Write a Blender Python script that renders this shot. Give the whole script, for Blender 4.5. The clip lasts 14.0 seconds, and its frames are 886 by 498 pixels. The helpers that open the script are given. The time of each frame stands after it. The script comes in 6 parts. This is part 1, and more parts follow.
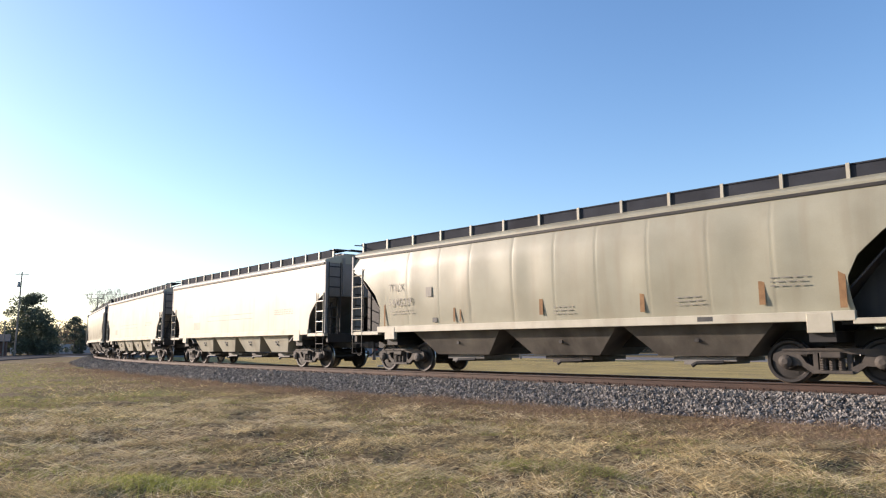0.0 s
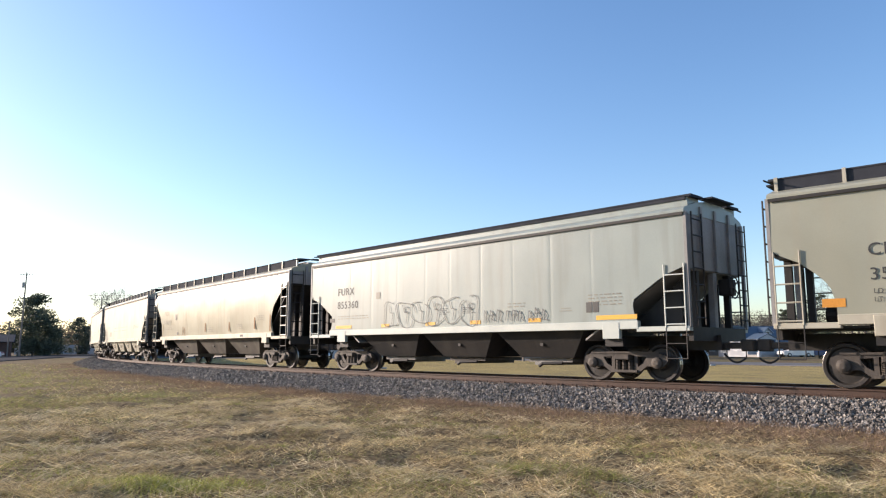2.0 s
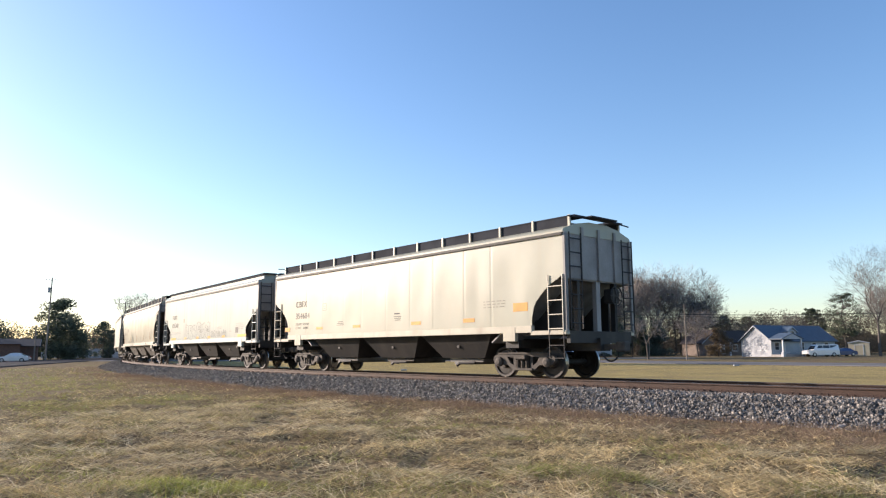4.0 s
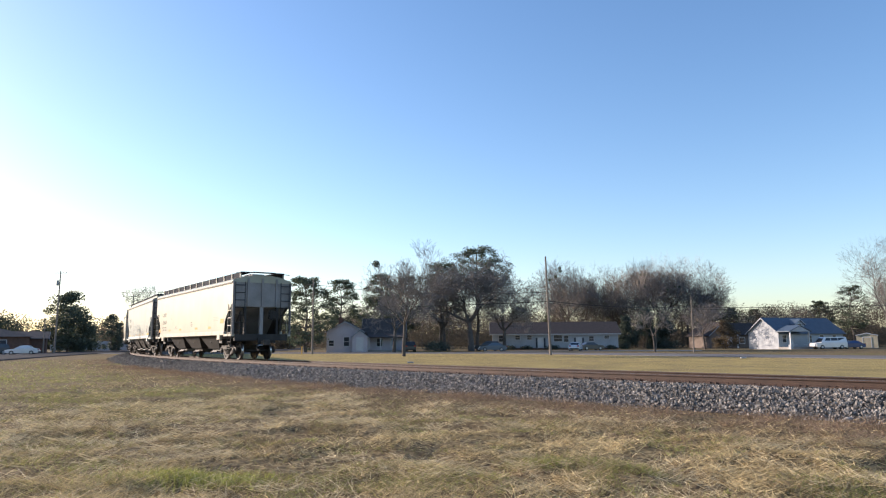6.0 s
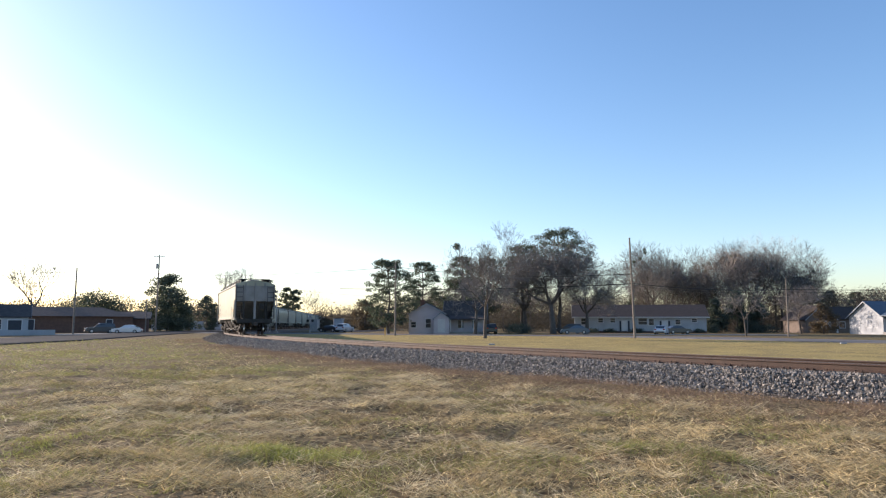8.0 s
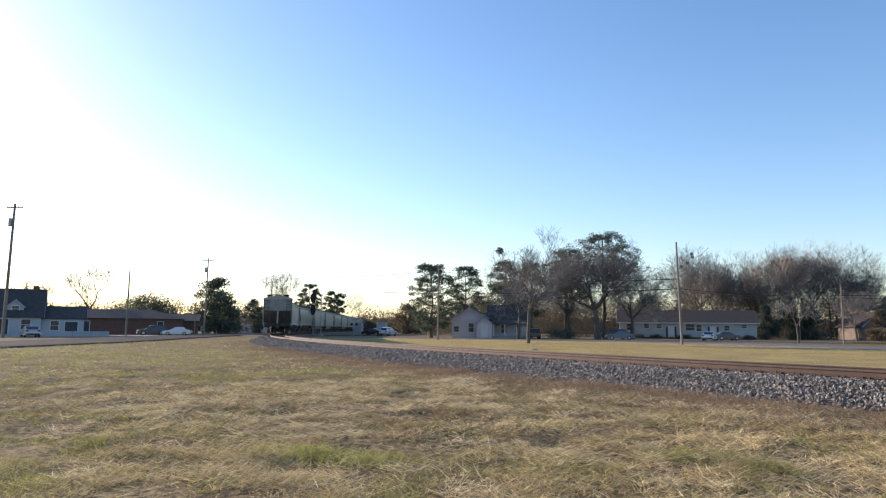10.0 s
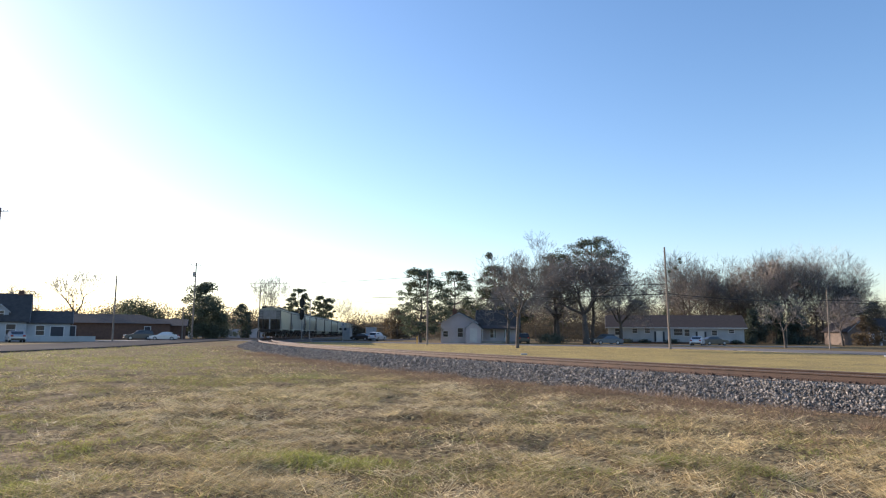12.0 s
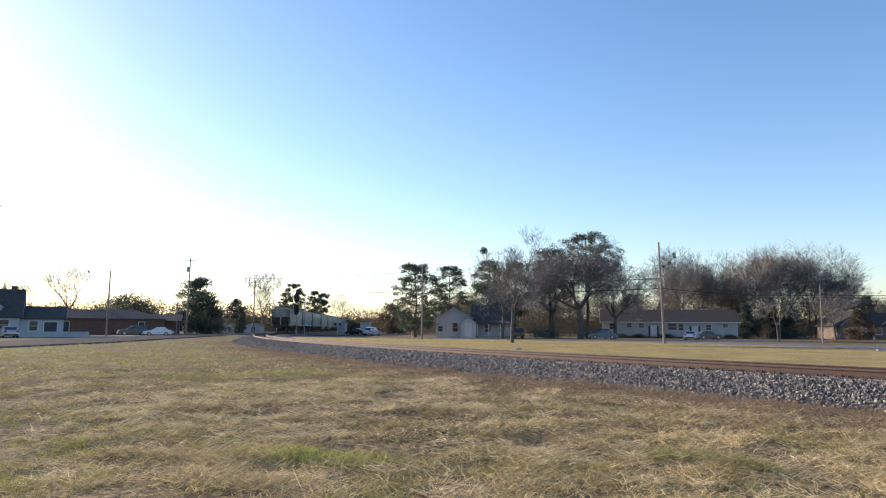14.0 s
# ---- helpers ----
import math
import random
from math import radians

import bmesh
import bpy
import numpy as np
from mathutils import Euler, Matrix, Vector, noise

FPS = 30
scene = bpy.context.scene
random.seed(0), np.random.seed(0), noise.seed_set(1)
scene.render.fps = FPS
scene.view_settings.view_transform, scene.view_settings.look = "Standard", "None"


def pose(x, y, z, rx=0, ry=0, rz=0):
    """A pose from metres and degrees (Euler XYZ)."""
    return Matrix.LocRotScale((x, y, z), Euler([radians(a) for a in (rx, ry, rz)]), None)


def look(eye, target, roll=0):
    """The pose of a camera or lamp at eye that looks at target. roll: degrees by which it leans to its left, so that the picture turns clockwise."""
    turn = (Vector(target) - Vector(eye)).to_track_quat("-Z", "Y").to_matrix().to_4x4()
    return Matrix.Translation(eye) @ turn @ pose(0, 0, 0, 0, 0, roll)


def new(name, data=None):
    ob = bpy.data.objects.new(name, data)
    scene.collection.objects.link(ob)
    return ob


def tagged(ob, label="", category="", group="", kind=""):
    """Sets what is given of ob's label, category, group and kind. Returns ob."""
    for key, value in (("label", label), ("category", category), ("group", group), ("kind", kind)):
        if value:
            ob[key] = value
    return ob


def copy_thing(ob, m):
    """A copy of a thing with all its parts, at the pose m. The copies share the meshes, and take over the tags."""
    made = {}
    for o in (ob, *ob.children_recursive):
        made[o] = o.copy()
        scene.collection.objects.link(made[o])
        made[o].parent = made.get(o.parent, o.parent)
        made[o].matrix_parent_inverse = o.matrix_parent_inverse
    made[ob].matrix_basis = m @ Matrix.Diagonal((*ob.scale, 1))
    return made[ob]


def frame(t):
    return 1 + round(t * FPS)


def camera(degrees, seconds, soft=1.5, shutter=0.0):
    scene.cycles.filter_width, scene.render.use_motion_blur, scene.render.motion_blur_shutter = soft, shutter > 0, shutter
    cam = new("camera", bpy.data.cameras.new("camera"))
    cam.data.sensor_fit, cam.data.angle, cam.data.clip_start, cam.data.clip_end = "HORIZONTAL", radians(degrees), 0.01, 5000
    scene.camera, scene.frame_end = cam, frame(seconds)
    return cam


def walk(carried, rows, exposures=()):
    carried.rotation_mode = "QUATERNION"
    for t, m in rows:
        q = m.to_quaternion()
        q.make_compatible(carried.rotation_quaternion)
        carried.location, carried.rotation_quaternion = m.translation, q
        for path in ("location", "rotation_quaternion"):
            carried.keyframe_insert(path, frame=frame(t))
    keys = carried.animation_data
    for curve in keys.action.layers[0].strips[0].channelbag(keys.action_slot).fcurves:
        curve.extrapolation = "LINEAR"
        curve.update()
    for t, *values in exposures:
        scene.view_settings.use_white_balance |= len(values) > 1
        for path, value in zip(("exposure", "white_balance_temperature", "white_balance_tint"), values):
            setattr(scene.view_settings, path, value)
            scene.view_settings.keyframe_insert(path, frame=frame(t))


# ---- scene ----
# ==== camera: a hand-held pan from one standing place ====
EYE = 1.45
cam = camera(64.6, 14.0, soft=1.2)
TURNS = [(0, 0.0, 7.91, 0.24), (0.5, 0.18, 7.96, 0.28), (1, 0.13, 7.74, 0.36), (1.5, 0.27, 7.91, 0.2), (2, 0.26, 8.09, -0.0), (2.5, 0.97, 8.34, 0.2),
         (3, 1.43, 8.46, 0.45), (3.5, 1.7, 8.36, 0.5), (3.7, 1.77, 8.31, 0.42), (5.8, 2.38, 7.68, 0.36), (6, 2.4, 7.63, 0.34), (6.5, 2.54, 7.42, 0.36), (7, 3.26, 7.71, 0.18),
         (7.3, 4.2, 7.36, 0.09), (7.5, 4.86, 7.21, 0.0), (8, 8.98, 6.2, -0.07), (8.2, 9.88, 6.08, -0.25), (10.3, 12.49, 6.56, -0.47), (10.5, 12.3, 6.53, -0.5), (11, 11.91, 6.77, -0.54), (11.5, 11.72, 6.85, -0.55),
         (12, 11.58, 6.93, -0.48), (12.5, 11.64, 7.08, -0.55), (13, 12.01, 6.85, -0.59), (13.3, 11.93, 6.93, -0.5), (13.5, 11.17, 6.85, -0.42), (14, 11.16, 6.52, -0.39)]
walk(cam, [(t, pose(0, 0, EYE, 90 + p, r, y)) for t, y, p, r in TURNS],
     exposures=[(0, 0.75, 6560, 19), (14, 0.75, 6560, 19)])

# ==== light ====
SUN_AZ, SUN_EL = 70.0, 16.5   # degrees left of +y, degrees up
world = bpy.data.worlds.new("sky")
scene.world = world
world.use_nodes = True
wn = world.node_tree.nodes
sky = wn.new("ShaderNodeTexSky")
sky.sky_type = "NISHITA"
sky.sun_disc = False
sky.sun_elevation = radians(SUN_EL)
sky.sun_rotation = radians(-SUN_AZ)
sky.air_density, sky.dust_density, sky.ozone_density = 1.0, 0.7, 2.3
wn["Background"].inputs["Strength"].default_value = 0.15
depth = wn.new("ShaderNodeHueSaturation")
depth.inputs["Saturation"].default_value = 1.15
world.node_tree.links.new(sky.outputs["Color"], depth.inputs["Color"])
world.node_tree.links.new(depth.outputs["Color"], wn["Background"].inputs["Color"])
sun = new("sun", bpy.data.lights.new("sun", "SUN"))
sun.data.energy, sun.data.angle, sun.data.color = 5.0, radians(0.53), (1.0, 0.88, 0.73)
sd = Vector((-math.sin(radians(SUN_AZ)) * math.cos(radians(SUN_EL)), math.cos(radians(SUN_AZ)) * math.cos(radians(SUN_EL)), math.sin(radians(SUN_EL))))
sun.matrix_world = look(sd * 50, (0, 0, 0))

# ==== materials ====
def mat(name, c1, c2=None, rough=0.8, metal=0.0, blotch=1.5, grain=25.0, bump=0.15, streak=None, streak_amt=0.5, island=0.0, objrand=0.0, thin=0.0, spec=0.5, dirt=None, speck=0.35):
    """A painted, worn or natural surface: two-scale colour variation, vertical streaks, grain relief."""
    m = bpy.data.materials.new(name)
    m.use_nodes = True
    nt = m.node_tree
    n, l = nt.nodes, nt.links
    p = n["Principled BSDF"]
    p.inputs["Roughness"].default_value, p.inputs["Metallic"].default_value = rough, metal
    p.inputs["Specular IOR Level"].default_value = spec
    co = n.new("ShaderNodeTexCoord").outputs["Object"]

    def noise_tex(scale, detail=4.0, stretch=None):
        t = n.new("ShaderNodeTexNoise")
        t.inputs["Scale"].default_value, t.inputs["Detail"].default_value = scale, detail
        if stretch:
            mp = n.new("ShaderNodeMapping")
            mp.inputs["Scale"].default_value = stretch
            l.new(co, mp.inputs["Vector"])
            l.new(mp.outputs["Vector"], t.inputs["Vector"])
        else:
            l.new(co, t.inputs["Vector"])
        return t.outputs["Fac"]

    def ramp(src, lo, hi):
        r = n.new("ShaderNodeMapRange")
        r.inputs["From Min"].default_value, r.inputs["From Max"].default_value = lo, hi
        l.new(src, r.inputs["Value"])
        return r.outputs["Result"]

    def mix(fac, a, b, mode="MIX"):
        x = n.new("ShaderNodeMix")
        x.data_type, x.blend_type = "RGBA", mode
        for sock, v in ((x.inputs[0], fac), (x.inputs[6], a), (x.inputs[7], b)):
            if isinstance(v, (int, float)):
                sock.default_value = v
            elif isinstance(v, tuple):
                sock.default_value = (*v, 1)
            else:
                l.new(v, sock)
        return x.outputs[2]

    c2 = c2 or tuple(0.75 * v for v in c1)
    col = mix(ramp(noise_tex(blotch), 0.35, 0.68), c1, c2)
    g = noise_tex(grain, 6.0)
    col = mix(speck, col, mix(ramp(g, 0.3, 0.7), (0.55, 0.55, 0.55), (1, 1, 1)), "MULTIPLY")
    if streak:
        s = n.new("ShaderNodeMath")
        s.operation = "MULTIPLY"
        s.inputs[1].default_value = streak_amt
        l.new(ramp(noise_tex(1.0, 5.0, (2.6, 2.6, 0.22)), 0.5, 0.78), s.inputs[0])
        col = mix(s.outputs[0], col, streak)
    if dirt:
        col = mix(ramp(noise_tex(0.5, 6.0), 0.52, 0.72), col, dirt)
    if island or objrand:
        if island:
            rnd = n.new("ShaderNodeNewGeometry").outputs["Random Per Island"]
        else:
            rnd = n.new("ShaderNodeObjectInfo").outputs["Random"]
        amt = island or objrand
        v = n.new("ShaderNodeMapRange")
        v.inputs["To Min"].default_value, v.inputs["To Max"].default_value = 1 - amt, 1 + amt
        l.new(rnd, v.inputs["Value"])
        h = n.new("ShaderNodeHueSaturation")
        l.new(v.outputs["Result"], h.inputs["Value"])
        l.new(col, h.inputs["Color"])
        col = h.outputs["Color"]
    l.new(col, p.inputs["Base Color"])
    if bump:
        b = n.new("ShaderNodeBump")
        b.inputs["Strength"].default_value, b.inputs["Distance"].default_value = bump, 0.02
        l.new(g, b.inputs["Height"])
        l.new(b.outputs["Normal"], p.inputs["Normal"])
    if thin:
        tr = n.new("ShaderNodeBsdfTranslucent")
        l.new(col, tr.inputs["Color"])
        ms = n.new("ShaderNodeMixShader")
        ms.inputs["Fac"].default_value = thin
        l.new(p.outputs["BSDF"], ms.inputs[1])
        l.new(tr.outputs["BSDF"], ms.inputs[2])
        l.new(ms.outputs["Shader"], n["Material Output"].inputs["Surface"])
    return m


TAN = mat("tan paint", (0.312, 0.3, 0.222), (0.25, 0.236, 0.168), 0.45, blotch=0.8, grain=40, bump=0.0, streak=(0.2, 0.155, 0.1), streak_amt=0.45, speck=0.12)
TAN2 = mat("pale tan paint", (0.325, 0.328, 0.256), (0.275, 0.274, 0.208), 0.4, blotch=0.5, grain=40, bump=0.0, streak=(0.33, 0.28, 0.2), streak_amt=0.35, speck=0.1)
GREY = mat("pale grey-green paint", (0.25, 0.29, 0.266), (0.21, 0.247, 0.227), 0.4, blotch=0.5, grain=40, bump=0.0, streak=(0.15, 0.145, 0.115), streak_amt=0.55, speck=0.12)
CREAM = mat("cream paint", (0.4, 0.38, 0.305), (0.32, 0.3, 0.235), 0.45, blotch=0.7, grain=40, bump=0.0, streak=(0.2, 0.165, 0.115), streak_amt=0.5, speck=0.1)
TRIM = mat("sill paint", (0.45, 0.42, 0.33), (0.37, 0.34, 0.26), 0.45, blotch=2, bump=0.0, streak=(0.25, 0.19, 0.13), streak_amt=0.4, speck=0.1)
TRIMG = mat("grey sill paint", (0.46, 0.49, 0.44), (0.4, 0.43, 0.39), 0.45, blotch=2, bump=0.0, speck=0.1)
BLACKP = mat("black underframe paint", (0.022, 0.022, 0.022), (0.036, 0.032, 0.029), 0.6, blotch=1.2, grain=30, bump=0.1, streak=(0.075, 0.065, 0.055), streak_amt=0.45, spec=0.3)
GATE = mat("dull grey gate steel", (0.2, 0.19, 0.175), (0.13, 0.12, 0.11), 0.7, blotch=2, bump=0.1)
BROWNP = mat("dirty brown-grey underframe", (0.125, 0.11, 0.09), (0.06, 0.052, 0.044), 0.6, blotch=1.3, grain=30, bump=0.1, streak=(0.17, 0.15, 0.12), streak_amt=0.6)
ENDG = mat("weathered end panel", (0.29, 0.28, 0.27), (0.21, 0.2, 0.19), 0.6, blotch=1.2, bump=0.06, streak=(0.09, 0.08, 0.07), streak_amt=0.5)
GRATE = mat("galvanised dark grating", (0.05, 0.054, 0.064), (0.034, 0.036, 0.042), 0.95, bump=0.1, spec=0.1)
TRUCK = mat("dusty cast steel", (0.08, 0.066, 0.053), (0.036, 0.03, 0.026), 0.75, blotch=4, grain=45, bump=0.2)
WHEEL = mat("wheel steel", (0.038, 0.032, 0.028), (0.022, 0.019, 0.017), 0.6, metal=0.2, blotch=5, bump=0.1)
TREAD = mat("polished tread", (0.5, 0.48, 0.45), (0.4, 0.38, 0.36), 0.28, metal=1.0, bump=0.02)
INK = mat("black lettering", (0.03, 0.03, 0.03), (0.06, 0.06, 0.055), 0.6, bump=0.0)
FAINT = mat("faded grey lettering", (0.19, 0.175, 0.145), (0.25, 0.23, 0.185), 0.6, bump=0.0)
TAG = mat("black spray paint", (0.075, 0.08, 0.08), (0.15, 0.158, 0.152), 0.6, blotch=6, bump=0.0)
ORANGE = mat("orange reflective sheet", (0.72, 0.33, 0.05), (0.6, 0.25, 0.035), 0.35, bump=0.0)
YELLOW = mat("yellow reflective sheet", (0.74, 0.42, 0.06), (0.66, 0.34, 0.05), 0.35, bump=0.0)
RUSTY = mat("rust stain", (0.27, 0.155, 0.07), (0.2, 0.105, 0.045), 0.85, blotch=6, bump=0.1)
REDM = mat("faded red paint", (0.45, 0.2, 0.15), (0.5, 0.3, 0.22), 0.5, bump=0.0)
RAILM = mat("rusty rail", (0.075, 0.04, 0.026), (0.05, 0.028, 0.02), 0.75, blotch=3, grain=50, bump=0.15)
RAILTOP = mat("worn rail head", (0.24, 0.19, 0.15), (0.18, 0.135, 0.105), 0.35, metal=0.8, bump=0.03)
TIE = mat("weathered crosstie", (0.11, 0.07, 0.047), (0.07, 0.045, 0.032), 0.9, blotch=4, grain=40, bump=0.4, objrand=0.3)
STONE = mat("grey ballast stone", (0.31, 0.28, 0.245), (0.1, 0.091, 0.081), 0.85, blotch=9, grain=60, bump=0.2, island=0.6)
STONE1 = mat("grey ballast stone single", (0.31, 0.28, 0.245), (0.1, 0.091, 0.081), 0.85, blotch=9, grain=60, bump=0.2, objrand=0.6)
BED = mat("ballast bed", (0.12, 0.11, 0.1), (0.045, 0.04, 0.037), 0.95, blotch=14, grain=30, bump=1.0)
PALEROAD = mat("pale worn asphalt", (0.21, 0.2, 0.19), (0.15, 0.145, 0.14), 1.0, blotch=0.5, grain=30, bump=0.2, spec=0.05)
ASPHALT = mat("old asphalt", (0.052, 0.054, 0.058), (0.038, 0.04, 0.043), 1.0, blotch=0.4, grain=30, bump=0.2, spec=0.05)
CONCRETE = mat("pale concrete", (0.38, 0.36, 0.33), (0.3, 0.28, 0.26), 1.0, blotch=0.8, bump=0.1, spec=0.1)
WOOD = mat("weathered pole wood", (0.25, 0.21, 0.175), (0.17, 0.142, 0.118), 0.9, blotch=1.5, grain=40, bump=0.3, streak=(0.25, 0.22, 0.19))
GALV = mat("galvanised steel", (0.4, 0.41, 0.42), (0.32, 0.33, 0.34), 0.5, metal=0.5, bump=0.05)
WIRE = mat("black cable", (0.03, 0.03, 0.03), None, 0.6, bump=0)
BARK = mat("grey bark", (0.125, 0.105, 0.09), (0.08, 0.068, 0.058), 0.95, blotch=3, grain=30, bump=0.5)
TWIG = mat("bare twigs", (0.255, 0.22, 0.19), (0.18, 0.155, 0.133), 0.95, blotch=1, bump=0.0)
BRUSH = mat("brown winter brush", (0.14, 0.115, 0.086), (0.095, 0.085, 0.06), 0.95, blotch=0.12, grain=5, bump=0.0, island=0.12, spec=0.1, thin=0.45)
PINE = mat("pine needles", (0.098, 0.12, 0.07), (0.066, 0.083, 0.05), 0.7, blotch=0.6, grain=5, bump=0, island=0.4, thin=0.35)
CEDAR = mat("dark evergreen foliage", (0.068, 0.086, 0.056), (0.047, 0.062, 0.042), 0.7, blotch=0.8, grain=5, bump=0, island=0.4, thin=0.2)
OAK = mat("olive evergreen leaves", (0.105, 0.12, 0.072), (0.075, 0.09, 0.054), 0.6, blotch=0.8, grain=5, bump=0, island=0.4, thin=0.35)
BROWNLEAF = mat("withered brown leaves", (0.16, 0.115, 0.06), (0.11, 0.08, 0.045), 0.8, blotch=0.8, grain=5, bump=0, island=0.4, thin=0.25)
WHITEP = mat("white clapboard paint", (0.4, 0.42, 0.44), (0.34, 0.36, 0.38), 0.6, blotch=0.8, bump=0.05)
LAVEN = mat("pale lilac-grey siding", (0.55, 0.51, 0.545), (0.48, 0.445, 0.475), 0.7, blotch=0.8, bump=0.05)
BRICK = mat("brown brick", (0.17, 0.092, 0.065), (0.12, 0.066, 0.05), 0.9, blotch=2, grain=30, bump=0.3)
ORBRICK = mat("orange-brown siding", (0.19, 0.145, 0.115), (0.14, 0.108, 0.088), 0.85, blotch=2, bump=0.1)
ROOFD = mat("dark shingles", (0.07, 0.064, 0.062), (0.045, 0.042, 0.042), 0.9, blotch=2, grain=20, bump=0.4)
ROOFB = mat("brown shingles", (0.05, 0.038, 0.034), (0.036, 0.028, 0.026), 0.9, blotch=2, grain=20, bump=0.4)
ROOFBLUE = mat("blue-grey metal roof", (0.075, 0.11, 0.15), (0.06, 0.088, 0.125), 0.55, blotch=1.5, bump=0.05)
CREAMW = mat("cream shed siding", (0.5, 0.44, 0.31), (0.44, 0.38, 0.27), 0.7, bump=0.05)
GLASS = mat("dark window glass", (0.03, 0.035, 0.045), (0.045, 0.05, 0.06), 0.12, bump=0.0, spec=0.35)
DOORW = mat("white door", (0.62, 0.62, 0.62), (0.55, 0.55, 0.55), 0.5, bump=0.02)
SHUT = mat("dark shutter", (0.03, 0.035, 0.05), None, 0.6, bump=0.05)
TYRE = mat("tyre rubber", (0.022, 0.022, 0.022), (0.035, 0.034, 0.033), 0.85, bump=0.1)
HUB = mat("wheel cover", (0.45, 0.45, 0.46), (0.38, 0.38, 0.39), 0.35, metal=0.7, bump=0.02)
LAMP = mat("lamp lens", (0.7, 0.7, 0.68), (0.6, 0.6, 0.58), 0.15, bump=0)
TAIL = mat("red lamp lens", (0.35, 0.02, 0.015), None, 0.2, bump=0)


def car_paint(name, c):
    return mat(name, c, tuple(0.9 * v for v in c), 0.25, metal=0.15, blotch=1, bump=0.0, spec=0.6)


# ==== mesh helpers ====
def part(name, bm, material, parent=None, label="", m=None, smooth=False):
    """Links a bmesh as one mesh object, under a thing or a part where one is given."""
    me = bpy.data.meshes.new(name)
    bmesh.ops.recalc_face_normals(bm, faces=bm.faces)
    bm.to_mesh(me)
    bm.free()
    for x in (material if isinstance(material, (list, tuple)) else (material,)):
        me.materials.append(x)
    if smooth:
        me.polygons.foreach_set("use_smooth", [True] * len(me.polygons))
    ob = new(name, me)
    ob.parent = parent
    if m is not None:
        ob.matrix_basis = m
    if label:
        ob["label"] = label
    return ob


def shared(name, me, parent, m, label=""):
    """One more object on a mesh that another part already has."""
    ob = new(name, me)
    ob.parent, ob.matrix_basis = parent, m
    if label:
        ob["label"] = label
    return ob


def np_mesh(name, verts, faces, material, parent=None, smooth=False):
    me = bpy.data.meshes.new(name)
    me.from_pydata(verts, [], faces)
    me.materials.append(material)
    if smooth:
        me.polygons.foreach_set("use_smooth", [True] * len(me.polygons))
    ob = new(name, me)
    ob.parent = parent
    return ob


def thing(name, label, category, m=None, group="", kind=""):
    ob = tagged(new(name), label, category, group, kind)
    if m is not None:
        ob.matrix_basis = m
    return ob


def bx(bm, x0, x1, y0, y1, z0, z1, bev=0.0, rot=None):
    m = Matrix.LocRotScale(((x0 + x1) / 2, (y0 + y1) / 2, (z0 + z1) / 2), rot, (x1 - x0, y1 - y0, z1 - z0))
    v = bmesh.ops.create_cube(bm, size=1, matrix=m)["verts"]
    if bev:
        e = list({e for w in v for e in w.link_edges})
        bmesh.ops.bevel(bm, geom=e, offset=bev, segments=1, affect="EDGES", profile=0.5)
    return bm


def new_box(*a, **k):
    return bx(bmesh.new(), *a, **k)


def tube(bm, p, q, r0, r1=None, n=6):
    p, q = Vector(p), Vector(q)
    r1 = r0 if r1 is None else r1
    d = (q - p).normalized()
    u = d.orthogonal().normalized()
    w = d.cross(u)
    a = [bm.verts.new(p + r0 * (u * math.cos(2 * math.pi * i / n) + w * math.sin(2 * math.pi * i / n))) for i in range(n)]
    b = [bm.verts.new(q + r1 * (u * math.cos(2 * math.pi * i / n) + w * math.sin(2 * math.pi * i / n))) for i in range(n)]
    for i in range(n):
        bm.faces.new((a[i], a[(i + 1) % n], b[(i + 1) % n], b[i]))
    bm.faces.new(a[::-1])
    bm.faces.new(b)
    return bm


def bars(segs, r, n=6):
    bm = bmesh.new()
    for p, q in segs:
        tube(bm, p, q, r, r, n)
    return bm


def prism(bm, pts, axis, a, b):
    """Extrudes a flat outline along x, y or z from a to b."""
    def v(p, t):
        return {"x": (t, p[0], p[1]), "y": (p[0], t, p[1]), "z": (p[0], p[1], t)}[axis]
    lo = [bm.verts.new(v(p, a)) for p in pts]
    hi = [bm.verts.new(v(p, b)) for p in pts]
    k = len(pts)
    for i in range(k):
        bm.faces.new((lo[i], lo[(i + 1) % k], hi[(i + 1) % k], hi[i]))
    bm.faces.new(lo[::-1])
    bm.faces.new(hi)
    return bm


def lathe_y(bm, prof, n=28, cx=0.0, cz=0.0):
    """Turns a profile of (y, radius) about an axis along y."""
    rings = []
    for y, r in prof:
        rings.append([bm.verts.new((cx + r * math.cos(2 * math.pi * i / n), y, cz + r * math.sin(2 * math.pi * i / n))) for i in range(n)])
    for a, b in zip(rings, rings[1:]):
        for i in range(n):
            bm.faces.new((a[i], a[(i + 1) % n], b[(i + 1) % n], b[i]))
    bm.faces.new(rings[0][::-1])
    bm.faces.new(rings[-1])
    return bm


def writing(text, size, material, parent, m, name="lettering", wide=1.0):
    cu = bpy.data.curves.new(name, "FONT")
    cu.body, cu.size, cu.extrude, cu.space_character = text, size, 0.001, 1.12
    cu.materials.append(material)
    ob = new(name, cu)
    ob.parent, ob.matrix_basis = parent, m @ Matrix.Diagonal((wide, 1, 1, 1))
    return ob


# ==== plan of the line ====
R0, RAIL, HD = 207.16, 0.645, 44.02
CX, CY = 0.506 + R0 * math.cos(radians(HD)), 23.143 + R0 * math.sin(radians(HD))
SPEED = 10.824
S_END = 104.0   # the curve runs out into straight line here


